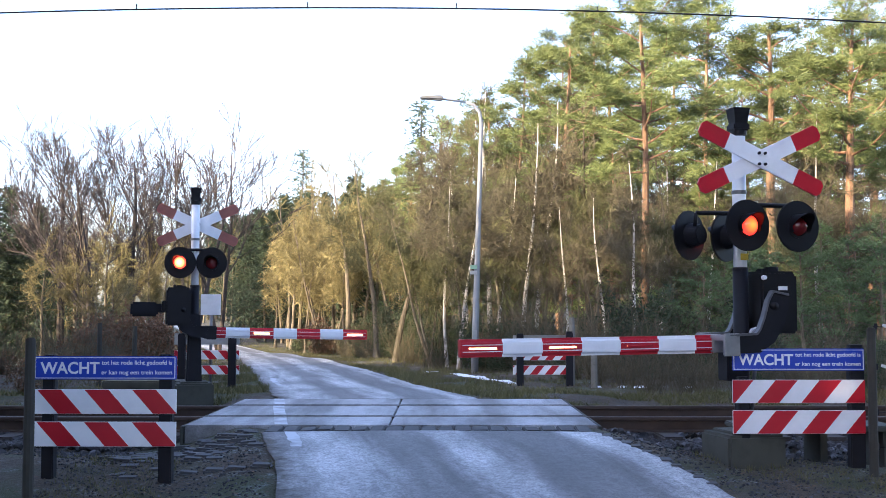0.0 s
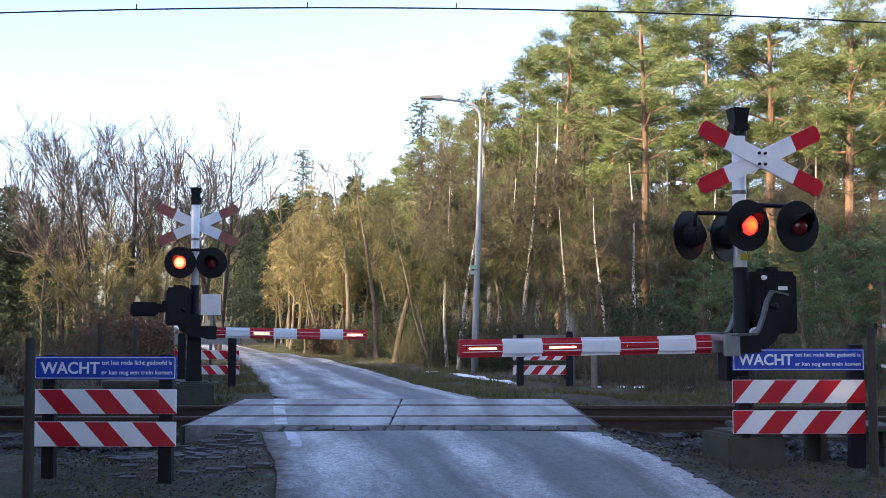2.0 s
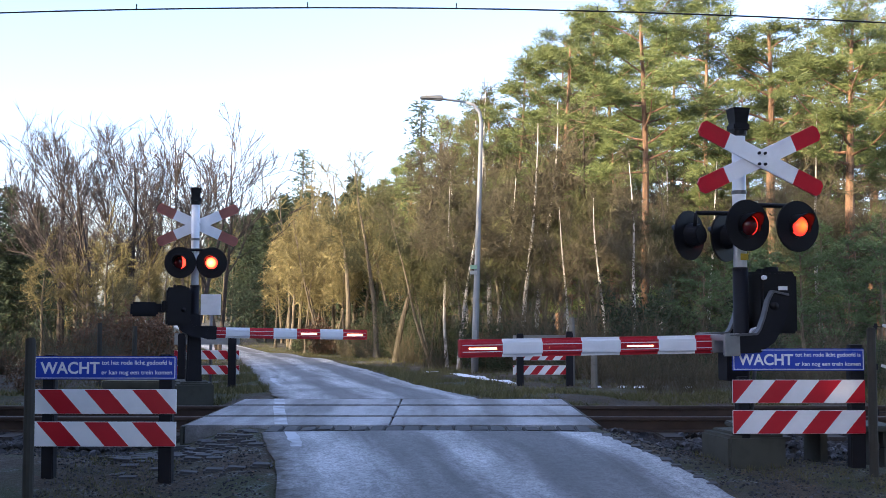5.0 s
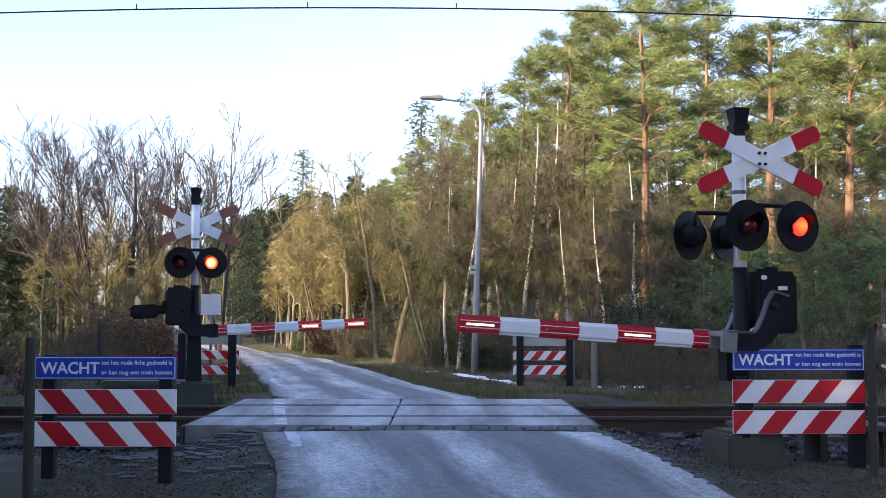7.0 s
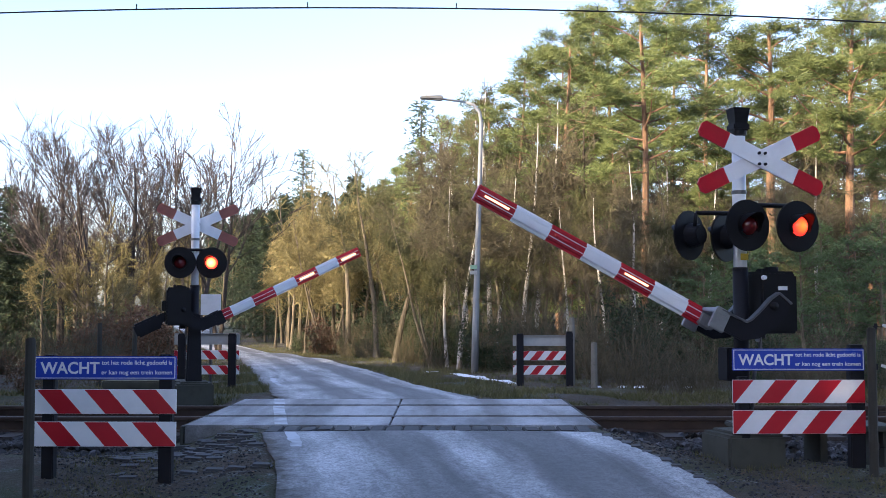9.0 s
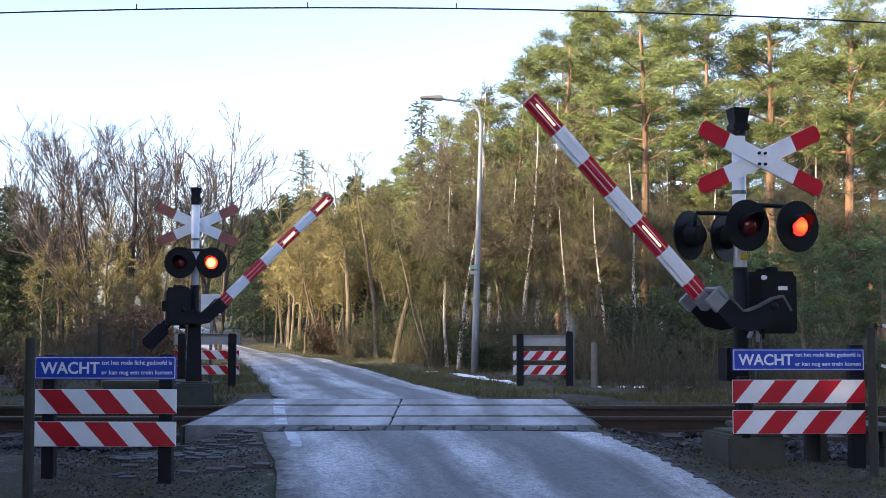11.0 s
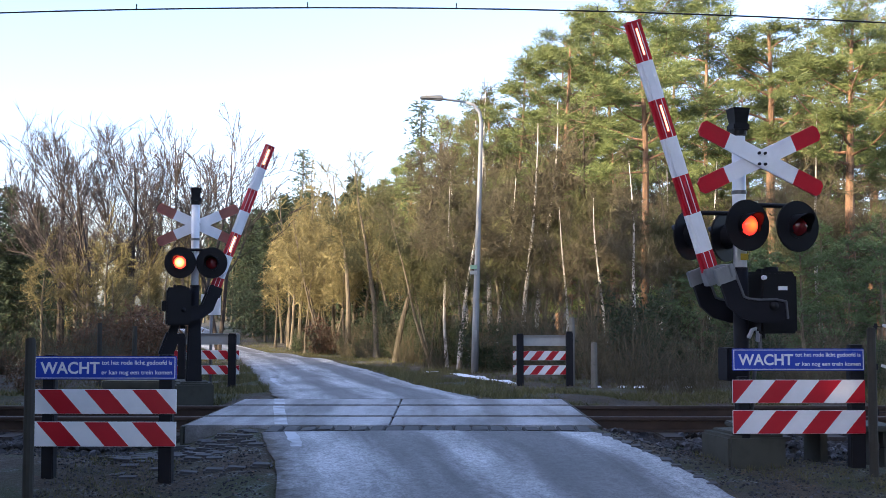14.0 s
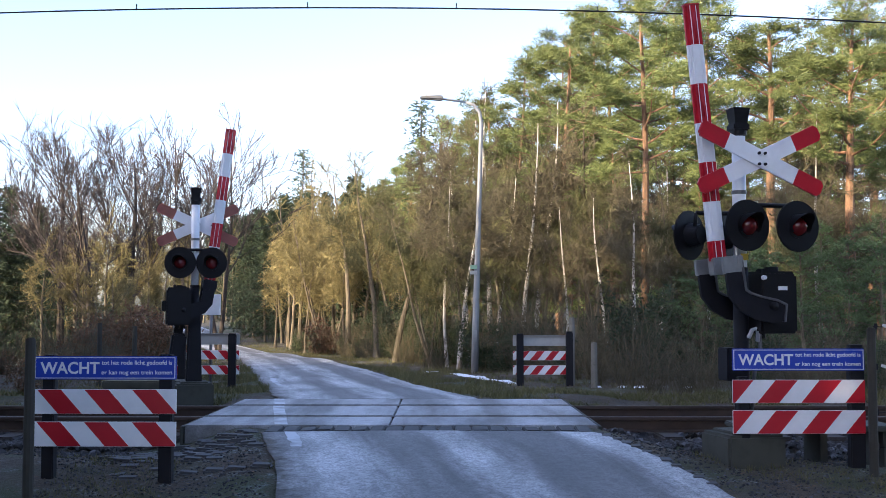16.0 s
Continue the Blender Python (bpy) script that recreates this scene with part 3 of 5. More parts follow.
def build_signal(m, front, rear, front_yaw, rear_yaw, lamp_on, tube_on, cross_at, cross_y, cross_yaw, pivot, root_dx, drop, box_at, weight, sign, label, foot, rear_z=None, lit_rear=False):
    sig = empty("crossing_signal", m, label, "crossing signal", "level crossing signals")
    part("base_block", join_bm(box_bm(0.56, 0.56, 0.36, (0, 0, foot + 0.16), 0.025), box_bm(0.4, 0.4, 0.03, (0, 0, foot + 0.35), 0.006)), M_CONC, sig, "mossy concrete base block")
    rod("mast_foot", [(0, 0, foot + 0.3), (0, 0, 1.58)], 0.07, M_DARK, sig, "dark lower mast", 20)
    rod("mast", [(0, 0, 1.57), (0, 0, 2.86)], 0.062, M_WHITE, sig, "white upper mast", 20)
    for z in (1.57, 2.28):
        part("mast_collar", cyl_bm(0.072, 0.072, 0.035, (0, 0, z), 20, bevel=0.005), M_GALV if z > 2 else M_DARK, sig)
    bell = join_bm(cyl_bm(0.075, 0.075, 0.07, (0, 0, 2.82), 18, bevel=0.01), box_bm(0.16, 0.16, 0.07, (0, 0, 2.905), 0.012), cyl_bm(0.085, 0.115, 0.15, (0, 0, 2.93), 4, Matrix.Rotation(radians(45), 4, "Z")))
    part("bell", bell, M_BLACK, sig, "black warning bell")
    part("sticker", box_bm(0.075, 0.006, 0.06, (0.01, -0.064, 1.70)), M_YELLOW, sig)
    for ang in (24.5, -24.5):
        ob = cross_board(sig, cross_at, ang, cross_y - (0.03 if ang > 0 else 0.0))
        ob.matrix_basis = pose(cross_at[0], cross_y, cross_at[1], 0, 0, cross_yaw) @ pose(0, -0.03 if ang > 0 else 0, 0, 0, ang, 0)
    holder = box_bm(0.1, abs(cross_y) + 0.02, 0.05, (cross_at[0] * 0.5, cross_y / 2, cross_at[1]), 0.006)
    part("cross_bracket", holder, M_GALV, sig)
    for bx in (-0.03, 0.03):
        for bz in (-0.05, 0.05):
            b = part("bolt", cyl_bm(0.014, 0.014, 0.02, (0, 0, 0), 8), M_DARK, sig)
            b.matrix_basis = pose(cross_at[0], cross_y, cross_at[1], 0, 0, cross_yaw) @ pose(bx, -0.042, bz, 90, 0, 0)
    for lights, yaw, lit in ((front, front_yaw, not lit_rear), (rear, rear_yaw, lit_rear)):
        if not lights:
            continue
        for k, (x, y, z) in enumerate(lights):
            d, ball = signal_disc(sig, x, y, z, yaw, lamp_on)
            if lit:
                LIT["left" if k == 0 else "right"].append((ball, "z"))
            else:
                LIT["right" if k == 0 else "left"].append((ball, "z"))
        xs = [v[0] for v in lights]
        y, z = lights[0][1], lights[0][2] + 0.2
        back = 0.13 if abs(yaw) < 90 else -0.13
        rod("lamp_bracket", [(0, 0, z), (0, (lights[0][1] + back) * 0.9, z), (xs[0], lights[0][1] + back, z)], 0.022, M_BLACK, sig)
        rod("lamp_bracket", [(0, (lights[0][1] + back) * 0.9, z), (xs[1], lights[1][1] + back, z)], 0.022, M_BLACK, sig)
        for v in lights:
            rod("lamp_hanger", [(v[0], v[1] + back, z), (v[0], v[1] + back * 0.8, z - 0.12)], 0.02, M_BLACK, sig)
    bx, by, bz = box_at
    part("drive_box", join_bm(box_bm(0.36, 0.5, 0.54, (bx, by, bz), 0.02), box_bm(0.32, 0.44, 0.03, (bx, by, bz + 0.28), 0.008), cyl_bm(0.05, 0.04, 0.06, (bx - 0.06, by, bz - 0.32), 12)), M_BLACK, sig, "black barrier drive box")
    part("box_label", box_bm(0.09, 0.006, 0.035, (bx + 0.03, by - 0.252, bz + 0.14)), M_WHITE, sig)
    part("box_vent", box_bm(0.07, 0.2, 0.16, (bx + 0.205, by, bz + 0.02), 0.01), M_BLACK, sig)
    part("box_cap", join_bm(box_bm(0.1, 0.08, 0.05, (bx - 0.02, by - 0.12, bz + 0.31), 0.01), cyl_bm(0.025, 0.02, 0.05, (bx + 0.05, by - 0.1, bz + 0.29), 10)), M_DARK, sig)
    part("box_knob", cyl_bm(0.022, 0.018, 0.04, (bx - 0.165, by - 0.255, bz + 0.235), 12, Matrix.Rotation(radians(90), 4, "X")), M_LETTER, sig)
    part("box_hinge", box_bm(0.16, 0.1, 0.04, (bx - 0.05, by - 0.1, bz + 0.3), 0.01), M_DARK, sig)
    rod("cable", [(bx - 0.12, by - 0.1, bz - 0.28), (bx - 0.12, by - 0.1, bz - 0.4), (bx - 0.16, by - 0.08, bz - 0.5), (0.05, -0.05, foot + 0.34)], 0.018, M_GALV, sig)
    if weight:
        boot = box_bm(0.19, 0.22, 1.05, (0, 0, foot + 0.85), 0.02)
        for v in boot.verts:
            v.co.x *= 1.25 - 0.35 * (v.co.z - foot - 0.3)
        part("mast_boot", boot, M_DARK, sig, "dark flared cable boot round the mast")
    else:
        rod("cable_loop", [(0.03, -0.08, 0.96), (0.05, -0.11, 1.03), (0.09, -0.12, 1.05), (0.11, -0.11, 1.0), (0.12, -0.08, 0.93)], 0.02, M_SIGN_BACK, sig, "pale cable sleeve")
        part("junction_box", box_bm(0.16, 0.2, 0.3, (-0.1, 0.02, 0.72), 0.012), M_DARK, sig, "small dark junction box")
    boom = build_boom(sig, pivot, root_dx, drop, tube_on, weight, sign)
    return sig, boom


NEAR_FOOT = -0.24
near_sig, near_boom = build_signal(
    pose(2.74, 10.15, 0, 0, 0, 12.8),
    front=[(-0.045, -0.22, 1.975), (0.455, -0.22, 1.975)], rear=[(-0.39, 0.22, 1.91), (-0.02, 0.22, 1.90)], front_yaw=8, rear_yaw=208,
    lamp_on=M_LENS_ON, tube_on=M_TUBE_ON, cross_at=(0.125, 2.59), cross_y=-0.16, cross_yaw=0,
    pivot=(0.14, -0.04, 1.249), root_dx=0.451, drop=0.34, box_at=(0.265, 0.02, 1.27), weight=False, sign=1,
    label="white-topped level crossing mast with red lamps and rising striped barrier", foot=NEAR_FOOT)
far_sig, far_boom = build_signal(
    pose(-3.75, 16.65, 0, 0, 0, 196),
    front=[], rear=[(0.225, 0.2, 1.935), (-0.235, 0.2, 1.935)], front_yaw=0, rear_yaw=166,
    lamp_on=M_LENS_FAR, tube_on=M_TUBE_ON, cross_at=(-0.04, 2.53), cross_y=-0.16, cross_yaw=-10,
    pivot=(0.17, -0.05, 1.231), root_dx=0.467, drop=0.332, box_at=(0.24, 0.02, 1.27), weight=True, sign=-1,
    label="far level crossing mast with red lamps and counterweighted striped barrier", foot=-0.2, lit_rear=True)


# ---- striped screens with notice boards ----
def text_mesh(body, size, material, parent, at, name, width=None, bold=0.0):
    cu = bpy.data.curves.new(name, "FONT")
    cu.body, cu.size, cu.extrude, cu.offset = body, size, 0.001, bold
    cu.align_x, cu.align_y = "LEFT", "CENTER"
    ob = new("tmp", cu)
    me = bpy.data.meshes.new_from_object(ob.evaluated_get(bpy.context.evaluated_depsgraph_get()))
    bpy.data.objects.remove(ob)
    xs = [v.co.x for v in me.vertices]
    lo, hi = min(xs), max(xs)
    k = width / (hi - lo) if width else 1.0
    for v in me.vertices:
        v.co = Vector(((v.co.x - lo) * k, -v.co.z, v.co.y))
    me.materials.clear()
    me.materials.append(material)
    o = link_mesh(name, me, parent)
    o.location = at
    return o


def stripe_board(parent, w, h, at, lean, first_red, n_band):
    """A white board with slanting red bands set on both faces."""
    x0, y, z = at
    b = part("striped_board", box_bm(w, 0.024, h, (x0 + w / 2, y, z), 0.004), M_WHITE, parent, "white board with slanting red bands")
    pitch = w / n_band
    for k in range(-1, n_band + 1):
        a0 = first_red + k * pitch
        quad = [(a0, 0.0), (a0 + pitch * 0.5, 0.0), (a0 + pitch * 0.5 + lean, h), (a0 + lean, h)]
        # clip to the board
        poly = quad
        for edge, keep in ((0.002, 1), (w - 0.002, -1)):
            outp = []
            for p, q in zip(poly, poly[1:] + poly[:1]):
                ip, iq = (p[0] - edge) * keep >= 0, (q[0] - edge) * keep >= 0
                if ip:
                    outp.append(p)
                if ip != iq:
                    t = (edge - p[0]) / (q[0] - p[0])
                    outp.append((edge, p[1] + t * (q[1] - p[1])))
            poly = outp
            if not poly:
                break
        if len(poly) < 3:
            continue
        part("red_band", prism_bm([(x0 + px, z - h / 2 + 0.003 + pz * (h - 0.006) / h) for px, pz in poly], y - 0.0145, y + 0.0145), M_RED, b)
    return b


def build_screen(m, w, lean, first_red, posts, foot, label, tops, seen_back=False, bands=3, board_h=0.205):
    s = empty("striped_screen", m, label, "crossing screen", "striped screens at the crossing")
    for (px, pw), top in zip(posts, tops):
        part("post", join_bm(box_bm(pw, 0.1, top - foot, (px, 0.07, (top + foot) / 2), 0.008), box_bm(pw * 0.9, 0.09, 0.02, (px, 0.07, top + 0.008), 0.006)), M_DARK, s, "dark square post")
    for z in (0.49, 0.22):
        stripe_board(s, w, board_h, (0, 0, z), lean, first_red, bands)
    nb = part("notice_board", box_bm(w, 0.02, 0.195, (w / 2, -0.004, 0.772), 0.006), M_BLUE if not seen_back else M_BOARDBACK, s, "pale bare back of the notice board" if seen_back else "blue enamel notice board with white lettering")
    if not seen_back:
        t, e = 0.006, 0.0165
        for sx, sz, cx, cz in ((w - 0.03, t, w / 2, 0.772 + 0.085), (w - 0.03, t, w / 2, 0.772 - 0.085), (t, 0.176, 0.013, 0.772), (t, 0.176, w - 0.013, 0.772)):
            part("border", box_bm(sx, 0.004, sz, (cx, -e, cz)), M_WHITE, nb)
        text_mesh("WACHT", 0.135, M_LETTER, nb, (0.045 * w, -0.0155, 0.766), "lettering", 0.415 * w, 0.0032)
        text_mesh("tot het rode licht gedoofd is", 0.05, M_LETTER, nb, (0.475 * w, -0.0155, 0.814), "lettering", 0.495 * w, 0.0007)
        text_mesh("er kan nog een trein komen", 0.05, M_LETTER, nb, (0.475 * w, -0.0155, 0.733), "lettering", 0.495 * w, 0.0007)
    else:
        part("board_rim", box_bm(w * 0.98, 0.03, 0.02, (w / 2, 0.02, 0.772 + 0.095), 0.004), M_ALU, nb)
    return s


build_screen(pose(2.572, 9.85, 0.0, 0, 0, 0), 1.175, 0.166, 0.215, [(0.11, 0.1), (1.12, 0.13)], -0.34, "red and white striped screen under a blue notice board", (0.6, 0.885))
build_screen(pose(-3.43, 9.3, -0.045, 0, 0, -1), 1.2, -0.178, 0.208, [(0.11, 0.1), (1.1, 0.11)], -0.33, "red and white striped screen under a blue notice board beside cobbles", (0.86, 0.865))
build_screen(pose(2.44, 20.9, -0.11, 0, 0, 180), 1.12, -0.14, 0.1, [(0.06, 0.13), (0.99, 0.13)], -0.4, "striped screen seen from behind with grey posts", (0.93, 0.89), True, 4, 0.175)
build_screen(pose(-3.68, 20.0, -0.06, 0, 0, 182), 1.17, 0.14, 0.1, [(0.12, 0.14), (1.02, 0.13)], -0.4, "striped screen seen from behind beside the far mast", (0.86, 0.86), True, 4, 0.165)


# ---- street lamp, posts, small things ----
def build_lamp():
    g = ground_level(0.75, 26.0)
    s = empty("street_lamp", pose(0.75, 26.0, g), "tall grey steel street lamp with a bent arm", "street lamp")
    rod("pole", [(-0.01, 0, -0.1), (0.02, 0, 1.2), (0.06, 0, 2.6), (0.16, 0, 5.9), (0.12, 0, 6.18), (-0.02, 0, 6.36), (-0.2, 0, 6.42)], [0.085, 0.08, 0.066, 0.046, 0.04, 0.035, 0.03], M_LAMP, s, "", 16)
    rod("arm", [(-0.2, 0, 6.42), (-0.75, 0, 6.5), (-0.9, 0, 6.52)], 0.028, M_LAMP, s)
    head = box_bm(0.55, 0.2, 0.12, (-1.02, 0, 6.52), 0.03)
    for v in head.verts:
        if v.co.x < -1.1:
            v.co.z = 6.54 + (v.co.z - 6.54) * 0.55
    part("lamp_head", head, M_GALV, s, "grey lantern head")
    part("lamp_glass", box_bm(0.4, 0.15, 0.05, (-1.05, 0, 6.555), 0.02), M_BOARDBACK, s)
    part("hatch", box_bm(0.09, 0.02, 0.22, (0.0, -0.09, 0.9), 0.005), M_ALU, s)
    for dz in (0.0, 0.13):
        part("small_plate", box_bm(0.17, 0.012, 0.09, (-0.03, -0.085, 2.36 + dz), 0.003), M_PLATE if dz else M_BOARDBACK, s)


def fence_post(x, y, top, w, material, label, lean=0.0, name="fence_post"):
    g = ground_level(x, y) - 0.12
    bm = cyl_bm(w / 2, w / 2 * 0.92, top - g, (0, 0, 0), 10, bevel=0.008)
    for v in bm.verts:
        k = 1 + 0.08 * noise.noise((v.co.x * 20, v.co.y * 20 + x, v.co.z * 2))
        v.co.x, v.co.y = v.co.x * k, v.co.y * k
    o = part(name, bm, material)
    o.matrix_basis = pose(x, y, g, 0, lean, 0)
    return tagged(o, label, "post", "posts beside the crossing")


def snow_patch(x, y, sx, sy, rot=0):
    bm = bmesh.new()
    n = 18
    c = bm.verts.new((0, 0, 0.02))
    r1 = [bm.verts.new((sx * 0.6 * math.cos(a) * k, sy * 0.6 * math.sin(a) * k, 0.014)) for a, k in [(2 * math.pi * i / n, random.uniform(0.8, 1.1)) for i in range(n)]]
    r2 = [bm.verts.new((v.co.x * 1.7 * random.uniform(0.85, 1.15), v.co.y * 1.7 * random.uniform(0.85, 1.15), -0.03)) for v in r1]
    for i in range(n):
        j = (i + 1) % n
        bm.faces.new((c, r1[i], r1[j]))
        bm.faces.new((r1[i], r2[i], r2[j], r1[j]))
    o = part("snow_patch", bm, M_SNOW, None, "", True)
    o.matrix_basis = pose(x, y, ground_level(x, y) + 0.012, 0, 0, rot)
    tagged(o, "small patch of old white snow on the verge", "snow", "snow patches")


def build_small():
    build_lamp()
    fence_post(-3.17, 8.5, 0.995, 0.085, M_WOOD, "dark weathered wooden post beside the striped screen")
    fence_post(3.70, 9.55, 1.06, 0.08, M_WOOD, "weathered wooden post beside the striped screen")
    fw = empty("wire_fence", pose(3.74, 9.6, 0), "four thin fence wires with pale tape on the wooden post", "fence")
    for z, tag in ((1.07, 0.12), (0.72, 0.1), (0.33, 0.2), (0.03, 0.14)):
        rod("wire", [(0.0, 0, z), (1.3, 0.25, z - 0.05), (2.9, 0.6, z)], 0.0035, M_DARK, fw, "", 5)
        tb = box_bm(0.11, 0.012, 0.028, (tag + 0.02, 0.02, z - 0.004), 0.004, Matrix.Rotation(radians(14), 4, "Y"))
        part("tape", tb, M_SIGN_BACK, fw)
        part("insulator", cyl_bm(0.014, 0.014, 0.05, (0.02, 0.0, z - 0.025), 8), M_DARK, fw)
    fence_post(6.66, 10.2, 1.1, 0.08, M_WOOD, "weathered wooden post that holds the fence wires")
    fence_post(2.48, 21.3, 1.1, 0.12, M_PALEPOST, "grey concrete post behind the striped screen")
    fence_post(2.8, 20.5, 0.64, 0.12, M_PALEPOST, "short pale weathered wooden post by the track")
    fence_post(-5.55, 19.9, 0.95, 0.09, M_WOOD, "thin wooden fence post by the track")
    fence_post(-6.4, 20.6, 1.0, 0.09, M_WOOD, "thin wooden fence post by the track")
    sgn = empty("road_sign", pose(-4.62, 22.0, ground_level(-4.62, 22.0)), "pale back of a small square road sign on a pole", "road sign")
    g = ground_level(-4.62, 22.0)
    rod("pole", [(0, 0, -0.1), (0, 0, 1.55 - g)], 0.03, M_GALV, sgn)
    part("plate", box_bm(0.40, 0.02, 0.41, (0, -0.04, 1.35 - g), 0.006), M_SIGN_BACK, sgn)
    cab = empty("trackside_cabinet", pose(-4.6, 17.6, ground_level(-4.6, 17.6)), "low pale concrete trough lid beside the far rail", "cabinet")
    part("lid", box_bm(1.5, 0.5, 0.12, (0, 0, 0.2), 0.02), M_CONC, cab)
    part("body", box_bm(1.4, 0.44, 0.2, (0, 0, 0.07), 0.01), M_CONC, cab)
    tab = empty("cable_trough", pose(3.45, 10.75, ground_level(3.45, 10.75)), "grey concrete slab on low legs behind the screen", "cable trough")
    part("slab", box_bm(1.5, 0.6, 0.05, (0.1, 0, 0.33), 0.012), M_CONC, tab)
    for dx in (-0.55, 0.15, 0.75):
        part("leg", box_bm(0.07, 0.5, 0.42, (dx, 0, 0.1), 0.008), M_CONC, tab)
    for k in range(16):
        t = k / 15
        snow_patch(0.30 + 1.2 * t + random.uniform(-0.05, 0.05), 25.9 - 4.1 * t, random.uniform(0.2, 0.4), random.uniform(0.07, 0.15), -72 + random.uniform(-8, 8))
    for x, y, sx in ((-0.25, 27.2, 0.25), (2.85, 20.6, 0.13), (3.6, 20.2, 0.16), (3.3, 20.4, 0.1), (4.4, 19.9, 0.14), (-5.6, 19.0, 0.3), (-6.3, 18.8, 0.25)):
        snow_patch(x, y, sx, 0.08, random.uniform(-8, 8))


def build_wire():
    w = empty("overhead_wire", pose(0, 13.55, 0), "dark overhead contact wire with dropper clips swaying above the track", "overhead wire")

    def h(x):
        u = x + 0.6
        c = max(-7.0, min(7.0, u))
        return 4.985 - 0.00396 * c * c - 0.0067 * u - 0.05 * (abs(u) - abs(c))
    rod("contact_wire", [(x, 0, h(x)) for x in [-24 + 0.8 * k for k in range(61)]], 0.0095, M_WIRE, w, "", 6)
    for px in (234, 541, 808, 1062, 1300):
        x = (px - 784) * 13.55 / 1950
        part("dropper_clip", join_bm(box_bm(0.014, 0.012, 0.07, (x, 0, h(x) + 0.035), 0.003), box_bm(0.035, 0.016, 0.02, (x, 0, h(x)), 0.003)), M_WIRE, w)
    return w


# ---- trees ----
def tube(V, F, pts, radii, seg):
    d0 = (pts[1] - pts[0]).normalized()
    u = d0.orthogonal().normalized()
    base = len(V)
    for i, (p, r) in enumerate(zip(pts, radii)):
        d = (pts[min(i + 1, len(pts) - 1)] - pts[max(i - 1, 0)])
        d.normalize()
        u = (u - d * u.dot(d)).normalized()
        v = d.cross(u)
        for k in range(seg):
            a = 2 * math.pi * k / seg
            V.append(p + (u * math.cos(a) + v * math.sin(a)) * r)
    for i in range(len(pts) - 1):
        for k in range(seg):
            a, b = base + i * seg + k, base + i * seg + (k + 1) % seg
            F.append((a, b, b + seg, a + seg))


def rvec(rng):
    return Vector((rng.gauss(0, 1), rng.gauss(0, 1), rng.gauss(0, 1))).normalized()


def bend(rng, start, way, length, n, wander, lift):
    pts, p, d = [start.copy()], start.copy(), way.normalized()
    for _ in range(n):
        d = (d + rvec(rng) * wander + Vector((0, 0, lift))).normalized()
        p = p + d * (length / n)
        pts.append(p.copy())
    return pts


